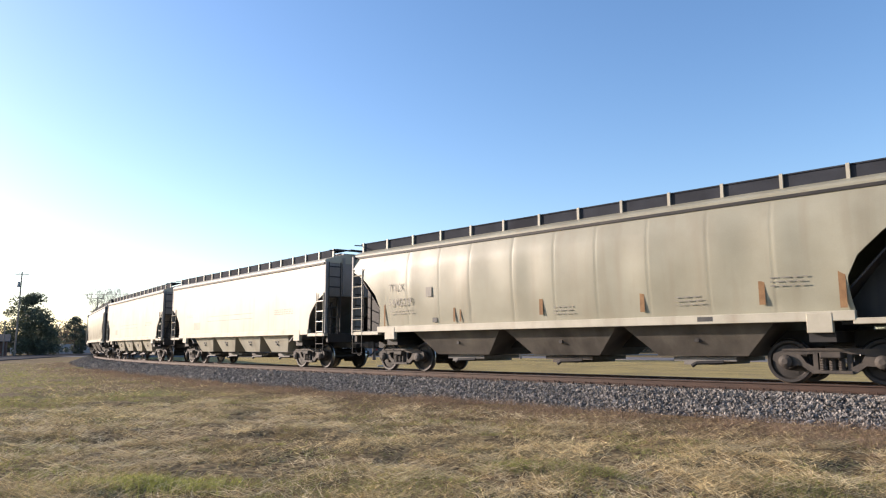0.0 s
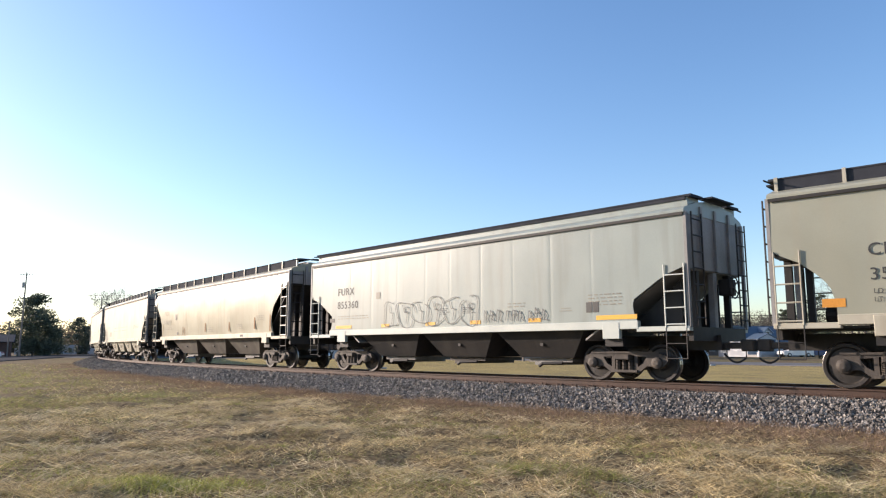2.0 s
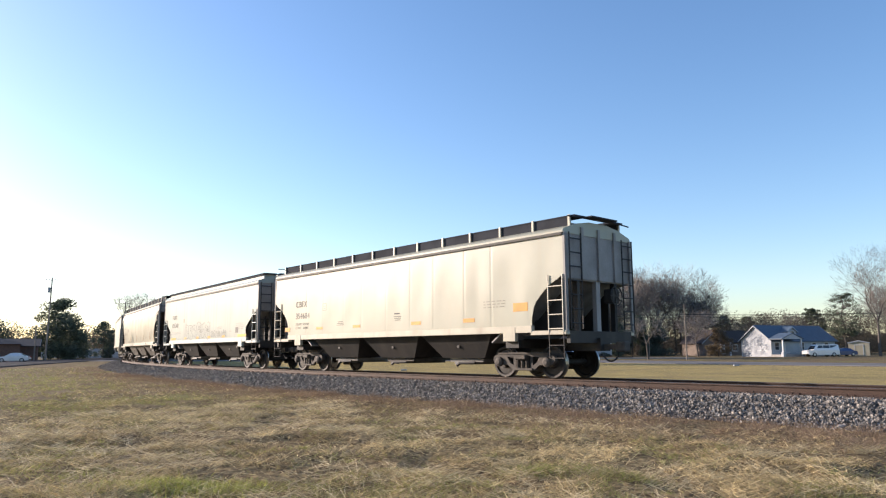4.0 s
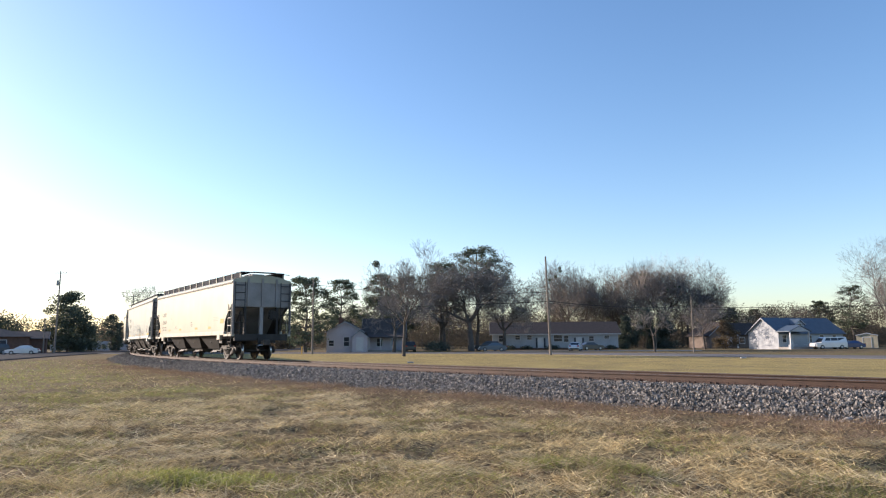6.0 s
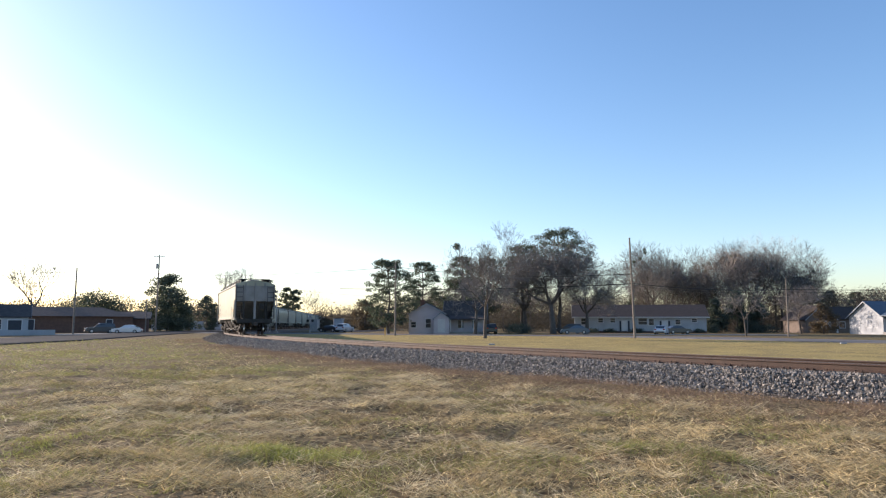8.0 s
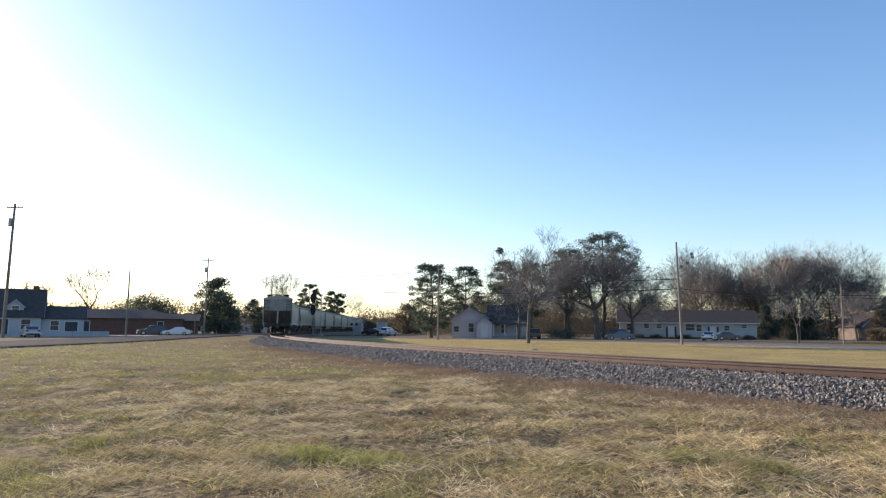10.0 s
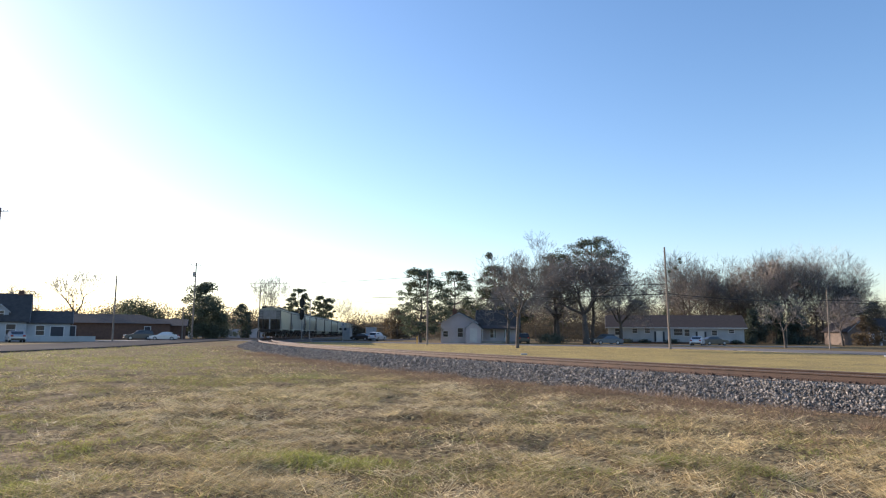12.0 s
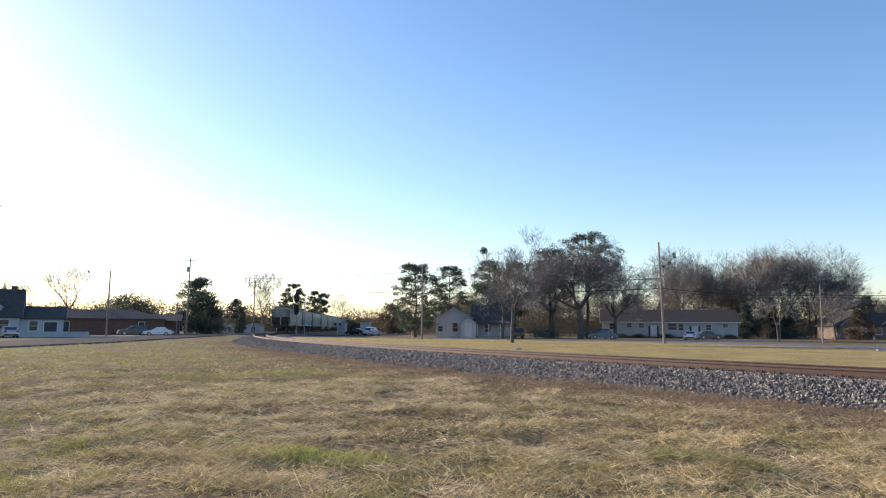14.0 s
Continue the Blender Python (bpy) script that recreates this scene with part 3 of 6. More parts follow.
def hopper_car(label, L, paint, trim, under, rounded, cut, bays, posts, seed, dent, spin, tan_bays=False, thin_board=False):
    car = thing("covered_hopper_car", label, "railway car", group="cars of the train")
    rnd = random.Random(seed)
    nseam = 12
    seams = [-L / 2 + L * (i + rnd.uniform(-0.08, 0.08)) / nseam for i in range(1, nseam)]
    for sgn, nm in ((1, "side_wall"), (-1, "side_wall")):
        part(nm, side_sheet(L, sgn, rounded, cut, seams, seed, dent), paint, car, smooth=True)
    # upper ends and slope sheets
    zc = cut[-1][0] - 0.05
    for sx in (1, -1):
        eb = bmesh.new()
        xe = L / 2 - 0.04
        prof = [(side_y(zc, rounded) - 0.02, zc), (side_y(3.95, rounded) - 0.02, 3.95), (0.95, 4.22), (0.4, 4.32), (-0.4, 4.32), (-0.95, 4.22), (-side_y(3.95, rounded) + 0.02, 3.95), (-side_y(zc, rounded) + 0.02, zc)]
        prism(eb, prof, "x", sx * (xe - 0.06), sx * xe)
        for y in (-0.75, 0.0, 0.75):
            bx(eb, min(sx * xe, sx * (xe + 0.06)), max(sx * xe, sx * (xe + 0.06)), y - 0.05, y + 0.05, zc, 4.15)
        part("end_wall", eb, ENDG, car)
    for sx in (1, -1):
        sb = bmesh.new()
        xo, x0, x1 = L / 2 - 0.08, L / 2 - (0.14 if rounded else 0.42), L / 2 - (2.3 if rounded else 2.9)
        pts = [(sx * xo, zc + 0.03), (sx * x0, zc + 0.02), (sx * x1, 1.05), (sx * x1, 1.0), (sx * x0, zc - 0.04), (sx * xo, zc - 0.03)]
        prism(sb, pts, "y", -1.42, 1.42)
        part("slope_sheet", sb, BLACKP if rounded else ENDG, car)
        part("centre_post", new_box(min(sx * (L / 2 - 0.22), sx * (L / 2 - 0.08)), max(sx * (L / 2 - 0.22), sx * (L / 2 - 0.08)), -0.09, 0.09, 1.25, zc), ENDG, car)
    # roof, hatch trough, running boards
    rb = bmesh.new()
    e = side_y(3.95, rounded)
    roof = [(e + 0.03, 3.93), (e + 0.03, 4.0), (e - 0.02, 4.06), (0.95, 4.24), (0.4, 4.33), (-0.4, 4.33), (-0.95, 4.24), (-e + 0.02, 4.06), (-e - 0.03, 4.0), (-e - 0.03, 3.93)]
    prism(rb, roof, "x", -L / 2 + 0.02, L / 2 - 0.02)
    part("roof", rb, paint, car)
    lip = bmesh.new()
    for sy in (1, -1):
        bx(lip, -L / 2 + 0.05, L / 2 - 0.05, min(sy * (e + 0.025), sy * (e + 0.05)), max(sy * (e + 0.025), sy * (e + 0.05)), 3.875, 3.945)
    part("eave_rail", lip, BLACKP, car)
    hb = bmesh.new()
    bx(hb, -L / 2 + 0.7, L / 2 - 0.7, -0.33, 0.33, 4.3, 4.43)
    for i in range(10):
        x = -L / 2 + 1.4 + (L - 2.8) * i / 9
        bx(hb, x - 0.5, x + 0.5, -0.38, 0.38, 4.42, 4.46, bev=0.012)
    part("hatch_cover", hb, ENDG, car)
    top = 4.40 if thin_board else 4.47
    for sy in (1, -1):
        wb = bmesh.new()
        ya, yb = (0.62, 1.12) if not thin_board else (0.7, 1.3)
        bx(wb, -L / 2 - 0.05, L / 2 + 0.05, min(sy * ya, sy * yb), max(sy * ya, sy * yb), top - 0.05, top)
        # dark skirt below the board's outer edge, shallower with thin_board
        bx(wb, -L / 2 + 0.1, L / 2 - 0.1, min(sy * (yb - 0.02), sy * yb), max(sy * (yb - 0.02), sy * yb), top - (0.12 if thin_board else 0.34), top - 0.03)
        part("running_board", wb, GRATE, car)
        if thin_board:
            part("roof_curb", new_box(-L / 2 + 0.06, L / 2 - 0.06, min(sy * ya, sy * (yb - 0.03)), max(sy * ya, sy * (yb - 0.03)), 4.04, top - 0.055), paint, car)
        if posts:
            for i in range(posts):
                x = -L / 2 + 0.12 + (L - 0.24) * i / (posts - 1)
                pb = new_box(x - 0.035, x + 0.035, min(sy * 1.10, sy * 1.17), max(sy * 1.10, sy * 1.17), 4.1, top + 0.01)
                part("board_bracket", pb, trim, car)
    for sx in (1, -1):
        cb = bmesh.new()
        bx(cb, min(sx * (L / 2 - 0.1), sx * (L / 2 + 0.24)), max(sx * (L / 2 - 0.1), sx * (L / 2 + 0.24)), -0.6, 0.6, top - 0.04, top)
        tube(cb, (sx * (L / 2 + 0.05), 0.6, top - 0.03), (sx * (L / 2 + 0.05), 1.42, top - 0.08), 0.02)
        tube(cb, (sx * (L / 2 + 0.05), -0.6, top - 0.03), (sx * (L / 2 + 0.05), -1.42, top - 0.08), 0.02)
        part("end_board", cb, GRATE, car)
    # sills, bolster plates, end platforms
    xc = L / 2 - cut[0][1]
    xb = L / 2 - 2.05
    for sy in (1, -1):
        sl = bmesh.new()
        bx(sl, -xc, xc, min(sy * 1.44, sy * 1.575), max(sy * 1.44, sy * 1.575), 1.27, 1.47, bev=0.01)
        for sx in (1, -1):
            bx(sl, sx * xb - 0.24, sx * xb + 0.24, min(sy * 1.46, sy * 1.585), max(sy * 1.46, sy * 1.585), 1.04, 1.44, bev=0.01)
            bx(sl, min(sx * (xc - 0.05), sx * (L / 2)), max(sx * (xc - 0.05), sx * (L / 2)), min(sy * 1.40, sy * 1.565), max(sy * 1.40, sy * 1.565), 1.2, 1.32, bev=0.01)
        part("side_sill", sl, trim, car)
    part("centre_sill", new_box(-L / 2 - 0.1, L / 2 + 0.1, -0.22, 0.22, 0.76, 1.12), BLACKP, car)
    for sx in (1, -1):
        def end_box(name, a, b, y0, y1, z0, z1):
            part(name, new_box(min(sx * a, sx * b), max(sx * a, sx * b), y0, y1, z0, z1), BLACKP, car)
        end_box("end_sill", L / 2 - 0.12, L / 2, -1.4, 1.4, 0.98, 1.3)
        end_box("body_bolster", xb - 0.25, xb + 0.25, -1.45, 1.45, 0.86, 1.08)
        end_box("end_platform", L / 2 - 1.7, L / 2 - 0.125, -1.38, 1.38, 1.2, 1.25)
        for y in (-0.85, 0.85):
            end_box("end_post", L / 2 - 0.25, L / 2 - 0.1, y - 0.06, y + 0.06, 1.26, zc + 0.05)
            if sx > 0 and not rounded:
                continue
            # added black filler plate, stands in for the shaded hollow of the car end
            wp = prism(bmesh.new(), [(sx * (L / 2 - 0.45), 1.26), (sx * (L / 2 - 0.45), zc - 0.22), (sx * (L / 2 - 1.9), 1.26)], "y", y * 1.12, y * 1.18)
            part("web_plate", wp, BLACKP, car)
    # discharge bays and their gates
    span = (2 * (L / 2 - 2.9)) / bays
    for i in range(bays):
        x = -(L / 2 - 2.9) + span * (i + 0.5)
        bb = bmesh.new()
        wt, wbm = span * 0.5, span * (0.28 if not tan_bays else 0.27)
        if tan_bays:
            o1 = [(x - wt * 0.98, 1.38), (x + wt * 0.98, 1.38), (x + wbm, 0.6), (x - wbm, 0.6)]
        else:
            o1 = [(x - wt * 1.02, 1.40), (x + wt * 1.02, 1.40), (x + wbm, 0.56), (x - wbm, 0.56)]
        ring = []
        for px, pz in o1:
            yy = 1.43 if pz > 1 else (1.18 if tan_bays else 0.98)
            ring.append([bb.verts.new((px, yy, pz)), bb.verts.new((px, -yy, pz))])
        for a, b in zip(ring, ring[1:] + ring[:1]):
            bb.faces.new((a[0], a[1], b[1], b[0]))
        bb.faces.new([q[0] for q in ring])
        bb.faces.new([q[1] for q in ring][::-1])
        bay = part("hopper_bay", bb, paint if tan_bays else under, car)
        gb = bmesh.new()
        bx(gb, x - 0.75, x + 0.75, -0.85, 0.85, 0.44, 0.54)
        bx(gb, x - 0.35, x + 0.45, -0.95, 0.95, 0.36, 0.44)
        part("discharge_gate", gb, GATE if i % 2 == 0 else TRUCK, bay)
        db = bmesh.new()
        tube(db, (x - 0.5, 0.95, 0.42), (x + 0.1, 1.05, 0.40), 0.045)
        tube(db, (x + 0.1, 1.05, 0.40), (x + 0.2, 1.08, 0.33), 0.05)
        part("gate_crank", db, BLACKP, bay)
        vb = bmesh.new()
        yv = 1.12 + (0.12 if tan_bays else 0.0)
        for dx, dz in ((-0.1, 0.05), (0.1, 0.05), (0, -0.06)):
            bx(vb, x + dx - 0.05, x + dx + 0.05, yv, yv + 0.09, 0.98 + dz - 0.04, 0.98 + dz + 0.04)
        bx(vb, x - 0.2, x + 0.2, yv + 0.02, yv + 0.07, 1.09, 1.12)
        part("vibrator_bracket", vb, BLACKP, bay)
    # ladders and handholds
    for sx in (1, -1):
        for sy in (1, -1):
            xs0, xs1 = sx * (L / 2 - 0.08), sx * (L / 2 - 0.58)
            part("ladder", bars(ladder(L, xs0, xs1, sy * 1.57, 1.28, zc + 0.1), 0.019, 5), trim, car)
            part("stirrup_step", bars([((xs0, sy * 1.56, 0.58), (xs0, sy * 1.56, 1.28)), ((xs1, sy * 1.56, 0.58), (xs1, sy * 1.56, 1.28)), ((xs0, sy * 1.56, 0.58), (xs1, sy * 1.56, 0.58)), ((xs0, sy * 1.56, 0.92), (xs1, sy * 1.56, 0.92))], 0.013, 5), BLACKP, car)
            cp = new_box(min(sx * (L / 2 - 0.05), sx * (L / 2 + 0.02)), max(sx * (L / 2 - 0.05), sx * (L / 2 + 0.02)), sy * 1.5 - 0.05, sy * 1.5 + 0.05, 1.28, 3.96)
            part("corner_post", cp, ENDG, car)
            part("end_ladder", bars([((sx * (L / 2 + 0.1), sy * 0.95, z), (sx * (L / 2 + 0.1), sy * 1.45, z)) for z in (1.5, 1.88, 2.26, 2.64, 3.02, 3.4, 3.78)] + [((sx * (L / 2 + 0.1), sy * y, 1.35), (sx * (L / 2 + 0.1), sy * y, 3.95)) for y in (0.95, 1.45)], 0.02, 5), BLACKP, car)
    # brake gear on the trailing end
    wm = bmesh.new()
    hx = -L / 2 - 0.02
    for i in range(20):
        a, b = 2 * math.pi * i / 20, 2 * math.pi * (i + 1) / 20
        tube(wm, (hx - 0.12, -0.55 + 0.27 * math.cos(a), 2.3 + 0.27 * math.sin(a)), (hx - 0.12, -0.55 + 0.27 * math.cos(b), 2.3 + 0.27 * math.sin(b)), 0.018, 0.018, 5)
    for i in range(5):
        a = 2 * math.pi * i / 5
        tube(wm, (hx - 0.12, -0.55, 2.3), (hx - 0.12, -0.55 + 0.27 * math.cos(a), 2.3 + 0.27 * math.sin(a)), 0.014, 0.014, 4)
    bx(wm, hx - 0.1, hx + 0.2, -0.72, -0.38, 2.1, 2.5, bev=0.02)
    part("brake_wheel", wm, BLACKP, car)
    part("air_reservoir", tube(bmesh.new(), (L / 2 - 1.5, -0.85, 1.55), (L / 2 - 0.5, -0.85, 1.55), 0.22, 0.22, 14), BLACKP, car)
    part("brake_cylinder", tube(bmesh.new(), (-L / 2 + 1.6, 0.85, 1.5), (-L / 2 + 0.75, 0.85, 1.5), 0.16, 0.16, 12), BLACKP, car)
    # couplers and air hoses
    for sx in (1, -1):
        kb = bmesh.new()
        bx(kb, min(sx * (L / 2), sx * (L / 2 + 0.62)), max(sx * (L / 2), sx * (L / 2 + 0.62)), -0.07, 0.07, 0.8, 0.95, bev=0.015)
        bx(kb, min(sx * (L / 2 + 0.5), sx * (L / 2 + 0.8)), max(sx * (L / 2 + 0.5), sx * (L / 2 + 0.8)), -0.16, 0.12, 0.74, 1.02, bev=0.03)
        part("coupler", kb, TRUCK, car)
        hs, prev = bmesh.new(), None
        for i in range(9):
            u = i / 8
            p = (sx * (L / 2 + 0.2 + 0.5 * u), 0.32, 0.85 - 0.36 * math.sin(math.pi * (0.15 + 0.6 * u)))
            if prev:
                tube(hs, prev, p, 0.025, 0.025, 6)
            prev = p
        part("air_hose", hs, TYRE, car)
    tc = L / 2 - 2.05
    truck(car, tc, -math.asin(tc / R0), spin)
    truck(car, -tc, math.asin(tc / R0), spin)
    return car


def on_side(x, z, y=1.6):
    """A pose on the car's left side for flat marks that read from left to right."""
    return Matrix.Translation((x, y, z)) @ Matrix.Rotation(math.pi, 4, "Z") @ Matrix.Rotation(math.pi / 2, 4, "X")


def plate(car, x, z, w, h, material, name, y=None, rounded=False):
    y = y if y is not None else side_y(z, rounded) + (0.02 if rounded else 0.007)
    return part(name, new_box(x - w / 2, x + w / 2, y, y + 0.002, z - h / 2, z + h / 2), material, car)


def small_print(car, x, z, rows, w, material, rounded=False, pitch=0.085, seed=1):
    rnd = random.Random(seed)
    bm = bmesh.new()
    y = side_y(z, rounded) + (0.02 if rounded else 0.007)
    for r in range(rows):
        u = x
        while u > x - w:
            k = rnd.uniform(0.05, 0.2)
            bx(bm, u - k, u, y, y + 0.002, z - r * pitch - 0.012, z - r * pitch + 0.012)
            u -= k + 0.06
    o = part("small_print", bm, material, car)
    o["kind"] = "stuff"
    return o


def graffiti(car, x0, z0):
    """Loose black spray strokes, no readable words."""
    rnd = random.Random(21)
    bm = bmesh.new()

    def stroke(pts, w=0.012):
        prev = None
        for a, b in zip(pts, pts[1:]):
            ca, cb = Vector((a[0], 0, a[1])), Vector((b[0], 0, b[1]))
            d = (cb - ca)
            if d.length < 1e-5:
                continue
            nrm = Vector((-d.z, 0, d.x)).normalized() * w
            q = [bm.verts.new(Vector((0, 1.578, 0)) + v) for v in (ca + nrm, cb + nrm, cb - nrm, ca - nrm)]
            bm.faces.new(q)

    # hollow rounded shapes that lap over one another
    for i in range(6):
        cx, w, h = x0 - 0.42 - 0.72 * i, rnd.uniform(0.36, 0.46), rnd.uniform(0.36, 0.44)
        cz, lean = z0 + 0.45 + rnd.uniform(-0.05, 0.05), rnd.uniform(-0.25, 0.25)
        gap, wob = rnd.uniform(0, 6.28), rnd.uniform(2, 4)
        pts = []
        for k in range(37):
            a = gap + k / 36 * 5.7
            q = 1 + 0.13 * math.sin(wob * a + i)
            u, v = w * q * math.copysign(abs(math.cos(a)) ** 0.8, math.cos(a)), h * q * math.copysign(abs(math.sin(a)) ** 0.8, math.sin(a))
            pts.append((cx - u - lean * v, cz + v))
        stroke(pts)
        stroke([(cx + w * 0.3, cz + h * 0.75), (cx + w * 0.1, cz + 0.05), (cx - w * 0.25, cz + h * 0.1), (cx - w * 0.1, cz - h * 0.8)])
        if i % 2:
            stroke([(cx - 0.06 + 0.1 * math.cos(k * 0.5), cz + 0.14 + 0.09 * math.sin(k * 0.5)) for k in range(13)])
    # a row of short marks behind them
    x = x0 - 4.62
    for i in range(9):
        if i in (3, 6):
            x -= 0.1
        k = rnd.uniform(0.15, 0.21)
        za, zb = z0 + 0.1 + rnd.uniform(-0.02, 0.02), z0 + 0.4 + rnd.uniform(-0.04, 0.04)
        stroke([(x, za), (x - k * 0.2, zb), (x - k * rnd.uniform(0.7, 1), zb - rnd.uniform(0, 0.2)), (x - k * rnd.uniform(0.3, 1), za + rnd.uniform(0, 0.15)), (x - k, za)], 0.014)
        if i % 3 == 1:
            stroke([(x, (za + zb) / 2), (x - k, (za + zb) / 2 + 0.04)], 0.014)
        x -= k + 0.055
    o = part("graffiti", bm, TAG, car)
    o["kind"] = "stuff"
    return o


CUT_ROUND = [(1.45, 1.40), (1.62, 1.45), (2.1, 1.5), (2.55, 1.28), (3.05, 0.74), (3.45, 0.02)]
CUT_ANG = [(1.45, 1.3), (1.58, 1.40), (1.95, 1.45), (2.5, 0.6), (2.7, 0.02)]
CUT_CBX = [(1.45, 1.2), (1.66, 1.2), (2.05, 1.1), (2.34, 0.82), (2.63, 0.46), (2.76, 0.02)]

MOVING = []


def marks_front(car, L, top, number, rounded, ink, size=0.36, dx=1.75, z=2.45):
    y = side_y(2.4, rounded) + (0.042 if rounded else 0.008)
    writing(top, size, ink, car, on_side(L / 2 - dx, z + 0.48, y))
    writing(number, size, ink, car, on_side(L / 2 - dx, z, y))


def build_train():
    # rust-marked round-sided car
    L = 17.14
    a = hopper_car("dented tan round-sided covered hopper car with rust streaks", L, TAN, TRIM, BROWNP, True, CUT_ROUND, 3, 14, 3, 0.03, True)
    marks_front(a, L, "TILX", "540239", True, FAINT, 0.34, 2.0, 2.13)
    small_print(a, L / 2 - 2.05, 1.95, 2, 1.1, FAINT, True, seed=3)
    small_print(a, L / 2 - 8.6, 1.82, 3, 0.6, FAINT, True, seed=4)
    small_print(a, -L / 2 + 5.1, 1.9, 3, 0.6, FAINT, True, seed=5)
    small_print(a, -L / 2 + 2.95, 2.2, 3, 0.65, FAINT, True, seed=6)
    plate(a, L / 2 - 4.1, 1.62, 0.2, 0.14, INK, "stencil_box", rounded=True)
    plate(a, L / 2 - 3.9, 2.5, 0.26, 0.3, FAINT, "chalk_panel", rounded=True)
    for x, z, w, h in ((-1.75, 1.85, 0.07, 0.75), (-4.95, 1.75, 0.08, 0.42), (-5.2, 1.72, 0.06, 0.36), (-8.2, 1.85, 0.12, 0.42), (-11.2, 1.85, 0.12, 0.5), (-14.0, 1.9, 0.13, 0.5), (-15.55, 2.0, 0.13, 0.95)):
        plate(a, L / 2 + x, z, w, h, RUSTY, "rust_patch", rounded=True)
    plate(a, -L / 2 + 4.4, 1.38, 0.35, 0.1, INK, "stencil_box", y=1.578)
    MOVING.append((a, (-13.42 + 3.72) / 2, L))
    # pale grey-green car with spray-painted strokes
    L = 15.3
    b = hopper_car("pale grey-green covered hopper car with black graffiti strokes", L, GREY, TRIMG, BLACKP, False, CUT_ANG, 3, 0, 5, 0.006, True, thin_board=True)
    marks_front(b, L, "FURX", "855360", False, INK, 0.37, 1.75, 2.23)
    small_print(b, L / 2 - 1.8, 1.95, 2, 1.75, FAINT, seed=8)
    small_print(b, -L / 2 + 2.7, 2.15, 4, 0.9, FAINT, seed=9)
    small_print(b, -L / 2 + 5.4, 2.05, 2, 0.6, FAINT, seed=10)
    plate(b, L / 2 - 1.45, 1.82, 0.3, 0.14, INK, "stencil_box")
    plate(b, L / 2 - 4.1, 2.6, 0.22, 0.22, FAINT, "chalk_panel")
    plate(b, L / 2 - 12.62, 1.84, 0.17, 0.26, INK, "stencil_box")
    plate(b, L / 2 - 12.82, 1.84, 0.17, 0.26, INK, "stencil_box")
    for i in range(2):
        plate(b, L / 2 - 11.9, 1.78 + i * 0.07, 0.4 - 0.1 * i, 0.016, FAINT, "stencil_line")
    for x, w in ((-2.15, 0.95), (-4.5, 0.42), (-6.72, 0.45), (-8.65, 0.42), (-10.86, 0.43), (-13.4, 1.15)):
        plate(b, L / 2 + x, 1.57, w, 0.11, YELLOW, "reflective_strip")
    for x, w in ((-7.15, 0.3), (-8.15, 0.36)):
        small_print(b, L / 2 + x, 2.02, 4, w, TAG, seed=31, pitch=0.055)
    graffiti(b, L / 2 - 4.4, 1.47)
    MOVING.append((b, (-30.31 - 15.01) / 2, L))
    # last car
    L = 16.04
    c = hopper_car("pale tan covered hopper car with orange reflective strips at the tail", L, TAN2, TRIM, BLACKP, False, CUT_CBX, 3, 13, 8, 0.016, True)
    marks_front(c, L, "CBFX", "354684", False, INK, 0.34, 1.8, 2.12)
    writing("LD LMT  223600", 0.13, INK, c, on_side(L / 2 - 1.85, 1.86, 1.566))
    writing("LT WT    62400", 0.13, INK, c, on_side(L / 2 - 1.85, 1.7, 1.566))
    for i in range(3):
        plate(c, L / 2 - 5.2, 1.78 + i * 0.06, 0.5 - 0.08 * i, 0.018, INK, "stencil_line")
        plate(c, L / 2 - 8.75, 1.84 + i * 0.06, 0.42 - 0.06 * (2 - i), 0.018, INK, "stencil_line")
    plate(c, L / 2 - 8.72, 2.06, 0.3, 0.045, INK, "stencil_line")
    for dx, dz, w, h in ((0, 0.13, 0.26, 0.02), (0, -0.13, 0.26, 0.02), (0.13, 0, 0.02, 0.26), (-0.13, 0, 0.02, 0.26), (0, 0.03, 0.13, 0.02), (0, -0.05, 0.13, 0.02)):
        plate(c, L / 2 - 4.05 + dx, 2.52 + dz, w, h, FAINT, "stencil_line")
    small_print(c, -L / 2 + 3.1, 2.22, 3, 0.9, FAINT, seed=14)
    small_print(c, -L / 2 + 2.9, 1.40, 1, 1.3, FAINT, seed=15)
    for x, w, h in ((-1.15, 0.42, 0.17), (-3.7, 0.48, 0.1), (-6.28, 0.48, 0.1), (-9.75, 0.5, 0.11), (-12.3, 0.5, 0.12)):
        plate(c, L / 2 + x, 1.70, w, h, ORANGE, "reflective_strip")
    plate(c, -L / 2 + 1.62, 2.0, 0.55, 0.24, ORANGE, "reflective_strip")
    MOVING.append((c, (-48.02 - 31.98) / 2, L))
    # cars ahead
    L = 15.9
    d = hopper_car("cream covered hopper car with four sloping bays", L, CREAM, TRIM, BROWNP, False, CUT_CBX, 4, 16, 13, 0.012, True, tan_bays=True)
    small_print(d, L / 2 - 2.2, 2.4, 2, 0.7, FAINT, seed=16)
    plate(d, L / 2 - 3.6, 1.85, 0.8, 0.34, REDM, "red_emblem")
    for i in range(2):
        plate(d, L / 2 - 7.4, 2.05 + 0.22 * i, 5.0, 0.02, FAINT, "stencil_line")
    small_print(d, -L / 2 + 4.0, 2.3, 3, 1.6, FAINT, seed=17)
    s = 5.3
    MOVING.append((d, s + L / 2, L))
    s += L + 1.6
